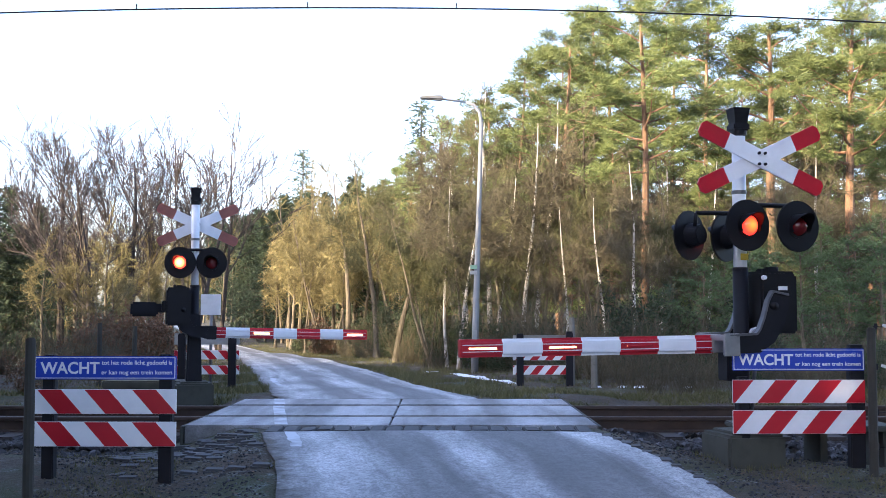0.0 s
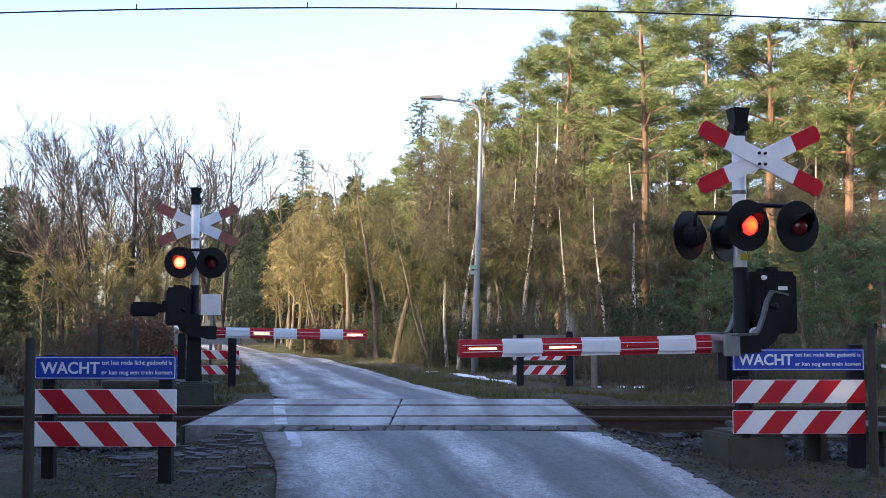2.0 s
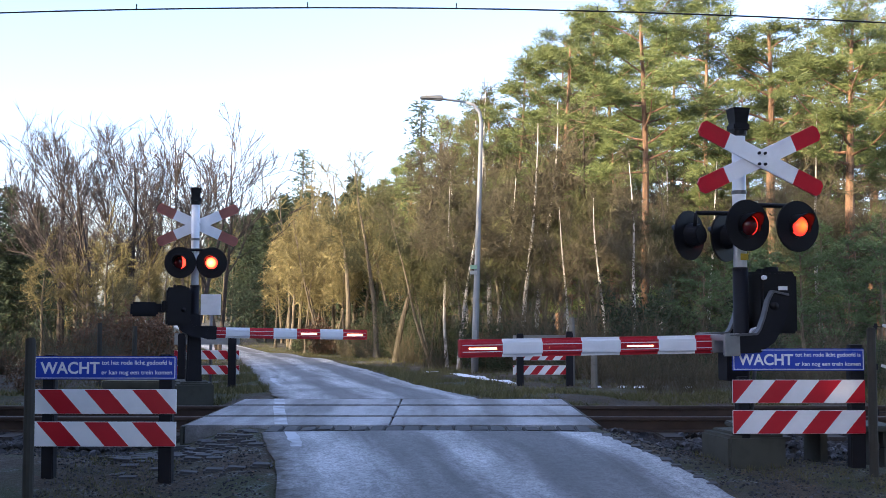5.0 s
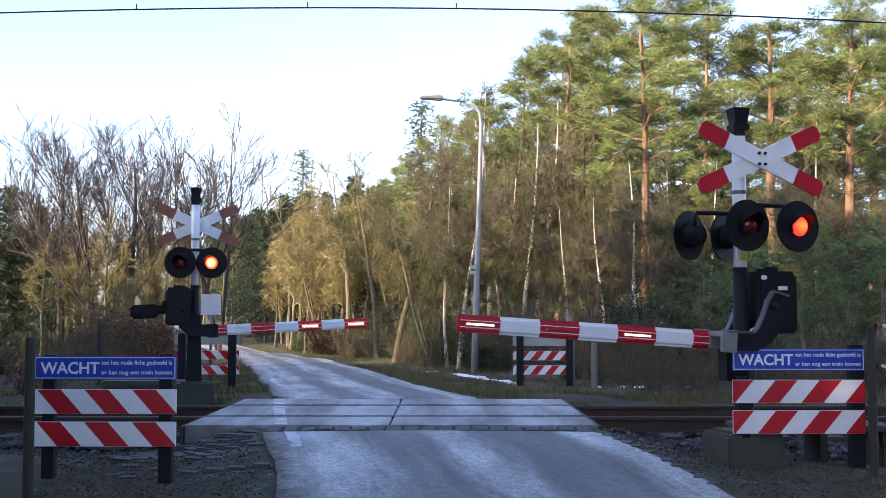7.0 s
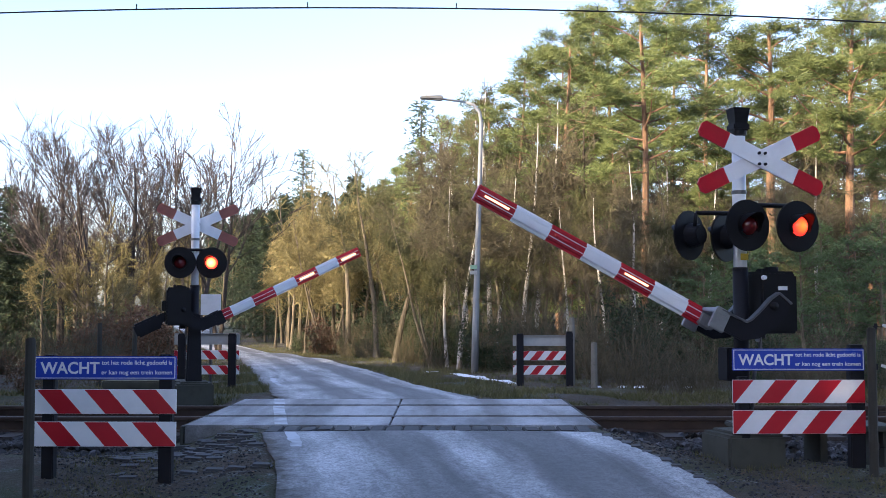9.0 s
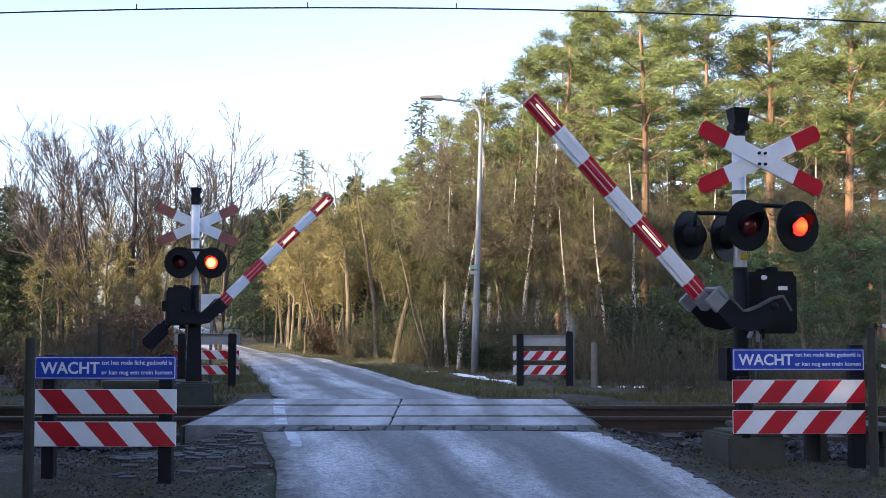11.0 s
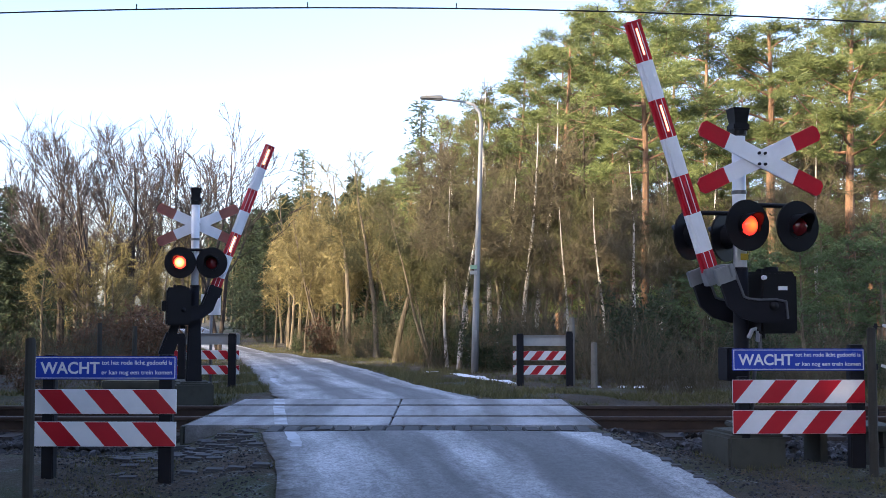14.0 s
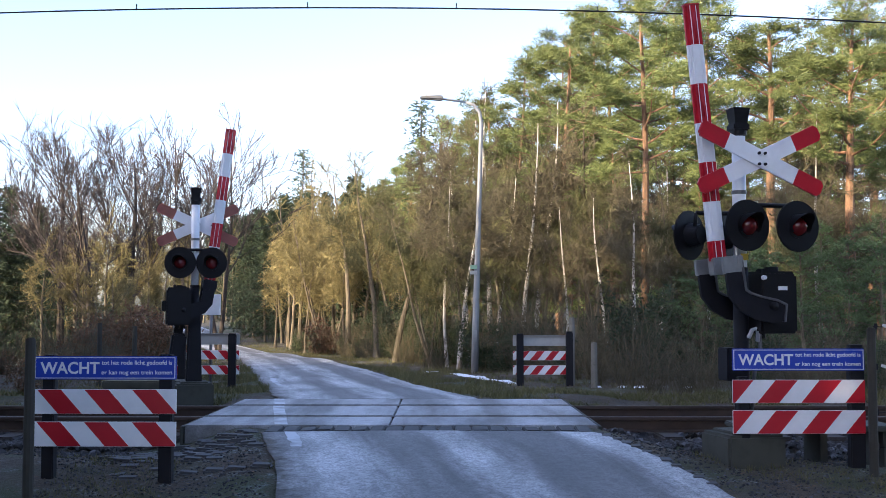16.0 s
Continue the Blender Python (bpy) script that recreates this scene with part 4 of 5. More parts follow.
def bare_tree(seed, height, girth, spread, limbs, low, twig_mult, bark, twig_mat, stems=1, droop=0.05, tw=0.011, few=1.0, fan=0.0):
    """A leafless tree: trunk mesh with limbs, and a crown of branches and twigs."""
    rng = random.Random(seed)
    TV, TF, CV, CF = [], [], [], []

    def spike(p, d, ln, r):
        u = d.orthogonal().normalized()
        v = d.cross(u)
        q = p + d * ln + rvec(rng) * ln * 0.3
        o = len(CV)
        CV.extend((p + u * r, p - u * r * 0.5 + v * r * 0.87, p - u * r * 0.5 - v * r * 0.87, q))
        CF.extend(((o, o + 1, o + 3), (o + 1, o + 2, o + 3), (o + 2, o, o + 3)))

    def branch(start, way, length, r, level):
        n = 5 if level == 0 else 3
        pts = bend(rng, start, way, length, n, 0.17 + 0.05 * level, droop if level < 2 else 0.03)
        rad = [max(tw * 0.8, r * (1 - 0.8 * i / n)) for i in range(n + 1)]
        tube(CV, CF, pts, rad, 5 if level == 0 else 3)
        kids = {0: 10, 1: 7, 2: 8}[level]
        kids = max(2, int(kids * few * (twig_mult if level else 1) * rng.uniform(0.75, 1.25)))
        for k in range(kids):
            t = rng.uniform(0.12, 1.0)
            i = min(n - 1, int(t * n))
            q = pts[i].lerp(pts[i + 1], t * n - i)
            d = (pts[i + 1] - pts[i]).normalized()
            w = (d * rng.uniform(0.4, 1.0) + rvec(rng) * rng.uniform(0.7, 1.1) + Vector((0, 0, 0.04 if level else 0.15))).normalized()
            if fan:
                w = (d * rng.uniform(0.8, 1.2) + rvec(rng) * 0.62 + Vector((0, 0, fan))).normalized()
            ln = length * rng.uniform(0.38, 0.7) * (1.15 - 0.4 * t)
            if level == 2:
                spike(q, w, rng.uniform(0.18, 0.42), tw * 0.8)
            else:
                branch(q, w, max(ln, 0.45), max(rad[i] * 0.55, tw), level + 1)
    for s in range(stems):
        lean = Vector((rng.gauss(0, 0.05 + 0.14 * (stems > 1)), rng.gauss(0, 0.05 + 0.14 * (stems > 1)), 1)).normalized()
        hh = height * rng.uniform(0.85, 1.0)
        foot = Vector((rng.uniform(-0.15, 0.15), rng.uniform(-0.15, 0.15), -0.25)) if stems > 1 else Vector((0, 0, -0.25))
        pts = bend(rng, foot, lean, hh, 10, 0.07, 0.05)
        gr = girth * (rng.uniform(0.6, 1.0) if stems > 1 else 1)
        rad = [max(0.012, gr * (1.25 if i == 0 else 1.0) * (1 - 0.88 * i / 10)) for i in range(11)]
        tube(TV, TF, pts, rad, 8)
        for k in range(limbs):
            t = low + (1 - low) * (k + rng.random()) / limbs
            t = min(t, 0.99)
            i = int(t * 10)
            q = pts[i].lerp(pts[i + 1], t * 10 - i)
            a = rng.uniform(0, 2 * math.pi)
            up = rng.uniform(0.35, 1.0) + 0.5 * t + fan * 1.6
            w = Vector((math.cos(a), math.sin(a), up)).normalized()
            branch(q, w, height * spread * (1.15 - 0.75 * t) * rng.uniform(0.7, 1.2), max(rad[i] * 0.45, 0.014), 0 if t < 0.75 else 1)
    return (raw_mesh("trunk", [tuple(v) for v in TV], TF, [bark]), raw_mesh("crown", [tuple(v) for v in CV], CF, [twig_mat]))


def puff(rng, V, F, c, r, n, flat=0.7, ln=0.5, wd=0.03):
    """A clump of narrow leaf blades standing out from a centre."""
    for _ in range(n):
        d = rvec(rng)
        d.z = d.z * flat + 0.15
        p = c + d * r * rng.uniform(0.15, 0.75)
        d = (d + rvec(rng) * 0.5).normalized()
        s = d.cross(rvec(rng))
        if s.length < 1e-3:
            continue
        s = s.normalized() * wd * rng.uniform(0.7, 1.4)
        q = p + d * r * ln * rng.uniform(0.6, 1.3)
        o = len(V)
        V.extend((p - s, p + s, q))
        F.append((o, o + 1, o + 2))


def pine_tree(seed, height, girth, bare, needles, bark, r_clump=0.52, limbs=30, reach=0.2, blades=210, wd=0.0125, spots_per_limb=9):
    """A pine: bare reddish trunk, crooked limbs, flat dense cushions of needles along their outer halves."""
    rng = random.Random(seed)
    TV, TF, LV, LF = [], [], [], []
    pts = bend(rng, Vector((0, 0, -0.25)), Vector((rng.gauss(0, 0.04), rng.gauss(0, 0.04), 1)), height, 12, 0.04, 0.05)
    rad = [max(0.02, girth * (1.2 if i == 0 else 1) * (1 - 0.8 * i / 12)) for i in range(13)]
    tube(TV, TF, pts, rad, 10)
    for k in range(limbs):
        t = bare + (0.99 - bare) * (k + rng.random() * 0.8) / limbs
        i = min(11, int(t * 12))
        q = pts[i].lerp(pts[i + 1], t * 12 - i)
        a = k * 2.4 + rng.uniform(-0.6, 0.6)
        u = (t - bare) / (1 - bare)
        ln = height * reach * math.sin(math.pi * (0.24 + 0.7 * u)) * rng.uniform(0.55, 1.15)
        lp = bend(rng, q, Vector((math.cos(a), math.sin(a), rng.uniform(-0.1, 0.25) + 0.5 * u)), ln, 5, 0.24, 0.05)
        lr = [max(0.01, rad[i] * 0.42 * (1 - 0.8 * j / 5)) for j in range(6)]
        tube(TV, TF, lp, lr, 5)
        for n in range(max(3, int(spots_per_limb * min(1.0, ln / (height * reach * 0.7))))):
            j = rng.choice((2, 3, 3, 4, 4, 5, 5))
            w = (rvec(rng) + Vector((math.cos(a) * 0.5, math.sin(a) * 0.5, 0.15)))
            w.z *= 0.5
            tip = lp[j] + w * rng.uniform(0.15, 0.5) * min(1.5, ln * 0.6)
            tube(TV, TF, [lp[j], lp[j].lerp(tip, 0.5) + rvec(rng) * 0.06, tip], [0.014, 0.01, 0.005], 3)
            puff(rng, LV, LF, tip + Vector((0, 0, 0.06)), r_clump * rng.uniform(0.6, 1.35), blades, 0.42, 0.3, wd)
    for _ in range(14):   # dead stubs on the bare stem
        t = rng.uniform(0.2, bare)
        i = int(t * 12)
        a = rng.uniform(0, 2 * math.pi)
        lp = bend(rng, pts[i], Vector((math.cos(a), math.sin(a), rng.uniform(-0.2, 0.3))), rng.uniform(0.3, 1.4), 3, 0.2, 0)
        tube(TV, TF, lp, [0.02, 0.014, 0.01, 0.004], 3)
    return (raw_mesh("trunk", [tuple(v) for v in TV], TF, [bark]), raw_mesh("crown", [tuple(v) for v in LV], LF, [needles]))


def conifer(seed, height, girth, needles, blades=22, wd=0.028):
    """A spruce or young fir, boughs down to the ground."""
    rng = random.Random(seed)
    TV, TF, LV, LF = [], [], [], []
    tube(TV, TF, [Vector((0, 0, -0.2)), Vector((0, 0, height * 0.5)), Vector((0, 0, height))], [girth, girth * 0.6, 0.015], 7)
    n = int(height * 11)
    for k in range(n):
        t = 0.05 + 0.95 * k / n
        a = k * 2.4 + rng.uniform(-0.3, 0.3)
        ln = height * 0.2 * (1.05 - t) * rng.uniform(0.7, 1.2) + 0.12
        q = Vector((0, 0, height * t))
        lp = bend(rng, q, Vector((math.cos(a), math.sin(a), 0.1)), ln, 4, 0.1, -0.05)
        tube(TV, TF, lp, [0.018, 0.014, 0.01, 0.007, 0.004], 3)
        for j in range(1, 5):
            puff(rng, LV, LF, lp[j], 0.3, blades, 0.5, 0.7, wd)
    return (raw_mesh("trunk", [tuple(v) for v in TV], TF, [M_BARK_DARK]), raw_mesh("crown", [tuple(v) for v in LV], LF, [needles]))


def shrub(seed, height, width, material, n_stem=9, clumps=26, blades=26, wd=0.03, r=0.3):
    rng = random.Random(seed)
    TV, TF, LV, LF = [], [], [], []
    for s in range(n_stem):
        a = rng.uniform(0, 6.28)
        w = Vector((math.cos(a) * rng.uniform(0.1, 0.8), math.sin(a) * rng.uniform(0.1, 0.8), 1))
        pts = bend(rng, Vector((math.cos(a) * 0.12, math.sin(a) * 0.12, -0.15)), w, height * rng.uniform(0.6, 1.1), 5, 0.2, 0.05)
        tube(TV, TF, pts, [0.02, 0.016, 0.013, 0.01, 0.007, 0.004], 4)
        for _ in range(7):
            i = rng.randrange(1, 5)
            lp = bend(rng, pts[i], rvec(rng) + Vector((0, 0, 0.5)), width * rng.uniform(0.2, 0.5), 3, 0.25, 0.05)
            tube(TV, TF, lp, [0.009, 0.007, 0.005, 0.003], 3)
            if blades:
                for c in lp[1:]:
                    puff(rng, LV, LF, c, r * rng.uniform(0.6, 1.2), blades // 2, 0.8, 0.5, wd)
    crown = raw_mesh("crown", [tuple(v) for v in LV], LF, [material]) if blades else None
    return (raw_mesh("branchwork", [tuple(v) for v in TV], TF, [M_TWIG]), crown)


def plant(kind, meshes, x, y, scale, turn, label, category, group, tilt=(0, 0)):
    t = empty(kind, pose(x, y, ground_level(x, y) - 0.05, tilt[0], tilt[1], turn) @ Matrix.Scale(scale, 4), label, category, group)
    t.scale = (scale, scale, scale)
    a = link_mesh(meshes[0].name.split(".")[0], meshes[0], t)
    if meshes[1]:
        link_mesh(meshes[1].name.split(".")[0], meshes[1], t)
    return t


def at_px(px, d):
    return (px - 784) * d / 1950


def build_woods():
    rng = random.Random(11)
    bare = [bare_tree(21, 8.0, 0.11, 0.30, 11, 0.36, 1.0, M_BARK_DARK, M_TWIG),
            bare_tree(22, 9.0, 0.12, 0.27, 12, 0.40, 1.0, M_BARK_DARK, M_TWIG_GREEN),
            bare_tree(23, 7.5, 0.09, 0.30, 11, 0.34, 1.05, M_BARK_DARK, M_TWIG_GREEN),
            bare_tree(24, 7.0, 0.08, 0.28, 6, 0.32, 1.0, M_BARK_DARK, M_TWIG_GREEN, stems=3),
            bare_tree(25, 9.5, 0.11, 0.22, 12, 0.42, 0.9, M_BARK_DARK, M_TWIG)]
    # coarser trees whose paler gold twigs stand in for sun on the crowns
    bare_far = [bare_tree(121, 8.0, 0.12, 0.30, 11, 0.36, 1.0, M_BARK_DARK, M_TWIG_SUNLIT, tw=0.017, few=0.82),
                bare_tree(122, 9.0, 0.13, 0.27, 12, 0.40, 1.0, M_BARK_DARK, M_TWIG_SUNLIT, tw=0.017, few=0.82),
                bare_tree(123, 7.5, 0.10, 0.32, 11, 0.34, 1.05, M_BARK_DARK, M_TWIG_SUNLIT, tw=0.017, few=0.82),
                bare_tree(124, 7.0, 0.09, 0.30, 6, 0.32, 1.0, M_BARK_DARK, M_TWIG_SUNLIT, stems=3, tw=0.017, few=0.82),
                bare_tree(125, 9.5, 0.12, 0.24, 12, 0.42, 0.9, M_BARK_DARK, M_TWIG_SUNLIT, tw=0.017, few=0.82)]
    pines_far = [pine_tree(141, 15.5, 0.17, 0.52, M_NEEDLE, M_BARK_PINE, blades=115, wd=0.0185),
                 pine_tree(142, 14.0, 0.15, 0.45, M_NEEDLE, M_BARK_PINE, blades=115, wd=0.0185),
                 pine_tree(143, 16.5, 0.18, 0.58, M_NEEDLE, M_BARK_PINE, blades=115, wd=0.0185),
                 pine_tree(144, 12.0, 0.13, 0.22, M_NEEDLE, M_BARK_PINE, limbs=36, blades=115, wd=0.0185)]
    shade_fir = conifer(153, 8.0, 0.12, M_NEEDLE_DARK, 6, 0.07)
    shade_pine = pine_tree(154, 12.0, 0.14, 0.3, M_NEEDLE, M_BARK_PINE, limbs=24, blades=14, wd=0.07, spots_per_limb=7)
    oaks = [bare_tree(26, 6.0, 0.17, 0.60, 11, 0.22, 0.85, M_BARK_OAK, M_BARK_OAK, droop=0.08, tw=0.008, fan=0.13),
            bare_tree(27, 6.4, 0.15, 0.55, 11, 0.28, 0.85, M_BARK_OAK, M_BARK_OAK, droop=0.08, tw=0.008, fan=0.13),
            bare_tree(28, 5.8, 0.15, 0.58, 7, 0.2, 0.85, M_BARK_OAK, M_BARK_OAK, stems=2, droop=0.08, tw=0.008, fan=0.13)]
    slim = bare_tree(29, 8.4, 0.12, 0.40, 9, 0.35, 0.7, M_BARK_OAK, M_BARK_OAK, stems=2, droop=0.05, tw=0.013, few=0.75, fan=0.14)
    spire = conifer(155, 8.0, 0.1, M_NEEDLE_DARK, 5, 0.026)
    birch = [bare_tree(31, 9.5, 0.10, 0.19, 13, 0.3, 0.95, M_BARK_BIRCH, M_TWIG, droop=-0.02),
             bare_tree(32, 8.5, 0.08, 0.2, 12, 0.3, 0.95, M_BARK_BIRCH, M_TWIG, droop=-0.02)]
    pines = [pine_tree(41, 15.5, 0.19, 0.5, M_NEEDLE, M_BARK_PINE, limbs=32),
             pine_tree(42, 14.0, 0.16, 0.45, M_NEEDLE, M_BARK_PINE),
             pine_tree(43, 12.0, 0.25, 0.60, M_NEEDLE, M_BARK_PINE, limbs=26, reach=0.24),
             pine_tree(44, 12.0, 0.13, 0.22, M_NEEDLE, M_BARK_PINE, limbs=36)]
    firs = [conifer(51, 8.0, 0.1, M_NEEDLE_DARK), conifer(52, 6.0, 0.08, M_NEEDLE_DARK)]
    young = [pine_tree(61, 4.0, 0.05, 0.08, M_YOUNG, M_BARK_DARK, 0.24, 30, 0.26, 60, 0.012, 9)]
    shrubs = [shrub(71, 2.2, 1.6, M_HOLLY, blades=40, wd=0.017, r=0.24), shrub(72, 2.6, 1.8, M_HOLLY, blades=0), shrub(73, 2.4, 1.6, M_BROWN, wd=0.024), shrub(74, 3.0, 2.0, M_TWIG, blades=0, n_stem=14)]
    LB = ("leafless grey-brown woodland tree with fine twigs", "tree", "bare woodland trees")
    LBI = ("white-barked leafless birch at the wood's edge", "tree", "birches")
    LP = ("tall Scots pine with reddish trunk and green crown", "tree", "pines")
    LF = ("dark green spruce in the wood", "tree", "spruces")
    LS = [("evergreen shrub under the trees", "shrub", "evergreen shrubs"), ("leafless tangled shrub under the trees", "shrub", "bare shrubs"),
          ("shrub with dry red-brown leaves by the track", "shrub", "brown shrubs"), ("leafless tangled shrub under the trees", "shrub", "bare shrubs")]

    def put(kind, meshes, x, y, s, lab, tilt=None):
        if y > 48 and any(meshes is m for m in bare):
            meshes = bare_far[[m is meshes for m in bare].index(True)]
        if y > 43 and any(meshes is m for m in pines):
            meshes = pines_far[[m is meshes for m in pines].index(True)]
        if y > 16 and abs(x - road_mid(y)) < lerp(HALF, y) + 1.5:
            return
        plant(kind, meshes, x, y, s, rng.uniform(0, 360), *lab, tilt or (rng.uniform(-2, 2), rng.uniform(-2, 2)))

    def crest(row, d, x):
        """Height of a tree whose top stands at this height of the view."""
        return (554 - row) / 1950 * d + 1.187 - ground_level(x, d)

    # pines picked out by their trunks and crowns: bearing, distance, kind, top
    tall = (15.5, 14.0, 12.0, 12.0)
    for px, d, k, row in ((1143, 30, 0, -70), (1388, 30, 2, 25), (1508, 27, 2, 22), (985, 38, 1, 28), (1060, 43, 1, 5), (915, 46, 1, 92), (1235, 38, 1, -30), (1460, 46, 1, 55), (1562, 40, 0, -10),
                          (872, 54, 1, 165), (722, 62, 3, 268), (690, 68, 3, 288), (776, 60, 1, 205), (655, 76, 3, 322), (1335, 54, 1, 130), (985, 56, 1, 70), (1105, 50, 1, 20), (1185, 54, 1, 10), (1415, 58, 1, 120), (1610, 34, 1, 0),
                          (832, 58, 1, 190), (620, 84, 3, 335), (1640, 44, 1, -20)):
        x = at_px(px, d)
        put("pine_tree", pines[k], x, d, crest(row, d, x) / tall[k], LP)
    # lower pines that fill the wood's middle storey
    for px, d, row in ((955, 47, 190), (1010, 41, 205), (900, 50, 225), (1085, 37, 225), (1200, 41, 215), (850, 57, 270), (790, 60, 292), (735, 66, 318), (1130, 45, 190), (1272, 40, 240), (1335, 38, 260), (1450, 40, 235), (1482, 42, 190), (1542, 36, 215),
                       (690, 74, 338), (930, 42, 290), (870, 46, 320), (1040, 46, 250), (1240, 36, 320), (990, 37, 330), (820, 52, 350)):
        x = at_px(px, d)
        put("pine_tree", pines[3], x, d, crest(row, d, x) / 12.0, LP)
    put("spruce_tree", spire, at_px(752, 60), 60, crest(172, 60, at_px(752, 60)) / 8.0, ("slender open-branched spruce above the wood", "tree", "spruces"))
    for k in range(46):
        y = rng.uniform(62, 88)
        x = rng.uniform(road_mid(y) + 6.5, at_px(1650, y))
        put("spruce_tree", shade_fir, x, y, rng.uniform(0.8, 1.3), LF)
    for k in range(16):
        y = rng.uniform(60, 80)
        x = rng.uniform(at_px(-80, y), road_mid(y) - 6.5)
        put("spruce_tree", shade_fir, x, y, rng.uniform(0.6, 0.9), LF)
    for k in range(14):
        y = rng.uniform(52, 62)
        put("spruce_tree", shade_fir, at_px(1180 + 36 * k, y), y, rng.uniform(0.7, 1.0), LF)
    # birches
    for px, d, k, s, tl in ((812, 29.5, 0, 0.72, 1), (792, 31, 1, 0.7, -2), (1128, 27, 1, 0.7, 1), (925, 33, 0, 0.86, -9), (945, 35, 0, 0.98, 1), (880, 34, 1, 0.8, -7), (1000, 30, 1, 0.6, -4), (1075, 29, 0, 0.55, 3), (1460, 28, 1, 0.9, 5), (1170, 30, 1, 0.75, -3), (1250, 30, 0, 0.7, 3), (830, 46, 0, 1.05, 0), (868, 45, 0, 1.36, 1), (845, 47, 1, 1.4, -3)):
        put("birch_tree", birch[k], at_px(px, d), d, s, LBI, (0, tl))
    # the lit wood along the road and behind the track
    for y, n, s in ((25, 2, 0.6), (28, 3, 0.7), (32, 5, 0.8), (37, 8, 1.0), (43, 9, 1.0), (50, 9, 1.05), (58, 8, 1.1), (67, 8, 1.2), (78, 8, 1.3), (90, 7, 1.35), (104, 6, 1.4)):
        lo = max(road_mid(y) + lerp(HALF, y) + 2.2, 4.8 if y < 26 else -99)
        right = at_px(1620, y) if y < 60 else at_px(1250, y)
        for i in range(n):
            u = (i + rng.uniform(0.05, 0.95)) / n
            x = lo + (right - lo) * u ** 1.35
            put("bare_tree", bare[rng.randrange(5)], x, y + rng.uniform(-2.0, 2.5), rng.uniform(0.82, 1.08) * s, LB)
    # the lit group where the road bends away; sunlight partly in the twig colour
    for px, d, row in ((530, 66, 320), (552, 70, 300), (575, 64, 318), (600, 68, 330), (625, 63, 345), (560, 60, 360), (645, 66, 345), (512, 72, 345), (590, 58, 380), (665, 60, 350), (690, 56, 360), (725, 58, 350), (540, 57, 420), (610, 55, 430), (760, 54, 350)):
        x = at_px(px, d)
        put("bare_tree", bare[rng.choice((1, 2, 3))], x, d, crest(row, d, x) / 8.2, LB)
    # dark spruces behind, on the shaded side of the bend
    for px, d, row in ((415, 84, 395), (432, 90, 385), (450, 86, 392), (470, 80, 380), (488, 84, 372), (505, 88, 360), (522, 92, 350), (460, 98, 370), (440, 104, 380), (495, 100, 345), (548, 90, 340), (575, 92, 340), (610, 94, 345), (350, 140, 420), (368, 138, 410), (385, 142, 400), (402, 136, 395), (420, 140, 390), (335, 146, 415), (318, 150, 420), (376, 150, 390), (410, 150, 380), (405, 92, 402), (480, 94, 400)):
        x = at_px(px, d)
        put("spruce_tree", firs[0], x, d, crest(row, d, x) / 8.0, LF)
    put("spruce_tree", spire, at_px(530, 100), 100, crest(262, 100, at_px(530, 100)) / 8.0, ("slender open-branched spruce above the wood", "tree", "spruces"))
    for px, d, row in ((425, 72, 470), (445, 70, 460), (465, 68, 450), (487, 70, 440), (440, 78, 430), (500, 78, 420)):
        x = at_px(px, d)
        put("bare_tree", bare[rng.choice((0, 4))], x, d, crest(row, d, x) / 8.5, LB)
    # left side
    for px, d, k, row in ((172, 34, 0, 195), (238, 37, 1, 215), (110, 36, 1, 235), (290, 41, 0, 235), (48, 44, 2, 320)):
        x = at_px(px, d)
        put("oak_tree", oaks[k], x, d, crest(row, d, x) / (6.9, 7.2, 6.4)[k], ("leafless dark-limbed oak against the sky", "tree", "oaks"))
    for px, d, row, turn in ((345, 37, 190, 20), (386, 40, 178, 130)):
        x = at_px(px, d)
        plant("oak_tree", slim, x, d, crest(row, d, x) / 9.0, turn, "slender leafless oak with open crown against the sky", "tree", "oaks", (0, 4))
    # the sun on these left-hand twigs is in their gold colour
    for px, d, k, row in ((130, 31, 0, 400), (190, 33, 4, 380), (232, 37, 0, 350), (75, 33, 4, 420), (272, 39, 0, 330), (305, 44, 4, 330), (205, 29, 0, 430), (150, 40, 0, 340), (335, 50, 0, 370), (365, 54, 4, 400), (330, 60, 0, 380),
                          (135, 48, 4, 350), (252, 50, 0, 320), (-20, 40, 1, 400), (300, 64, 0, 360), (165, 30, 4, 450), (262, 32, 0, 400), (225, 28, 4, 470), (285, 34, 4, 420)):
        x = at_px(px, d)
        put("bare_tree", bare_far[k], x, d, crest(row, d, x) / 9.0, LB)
    for px, d, row in ((-22, 36, 262), (15, 44, 330), (48, 42, 400), (72, 44, 365), (98, 48, 400), (30, 40, 400), (120, 52, 420), (-34, 34, 330), (145, 56, 430), (10, 36, 420), (330, 74, 420), (350, 82, 410)):
        x = at_px(px, d)
        put("spruce_tree", firs[0], x, d, crest(row, d, x) / 8.0, LF)
    # undergrowth
    for k in range(95):
        if k < 60:
            y = rng.uniform(21.5, 36)
            lo = road_mid(y) + lerp(HALF, y) + 2.6 + 0.05 * (y - 20)
            x = max(lo, 2.9 if y < 24 else lo) + abs(rng.gauss(0, 1)) * 4
        else:
            y = rng.uniform(36, 85)
            x = road_mid(y) + lerp(HALF, y) + 2.0 + abs(rng.gauss(0, 1)) * 4
        j = rng.choice((0, 1, 3, 0)) if x > 4 else rng.choice((1, 3, 1, 0))
        put("shrub", shrubs[j], x, y, rng.uniform(0.5, 0.95), LS[j])
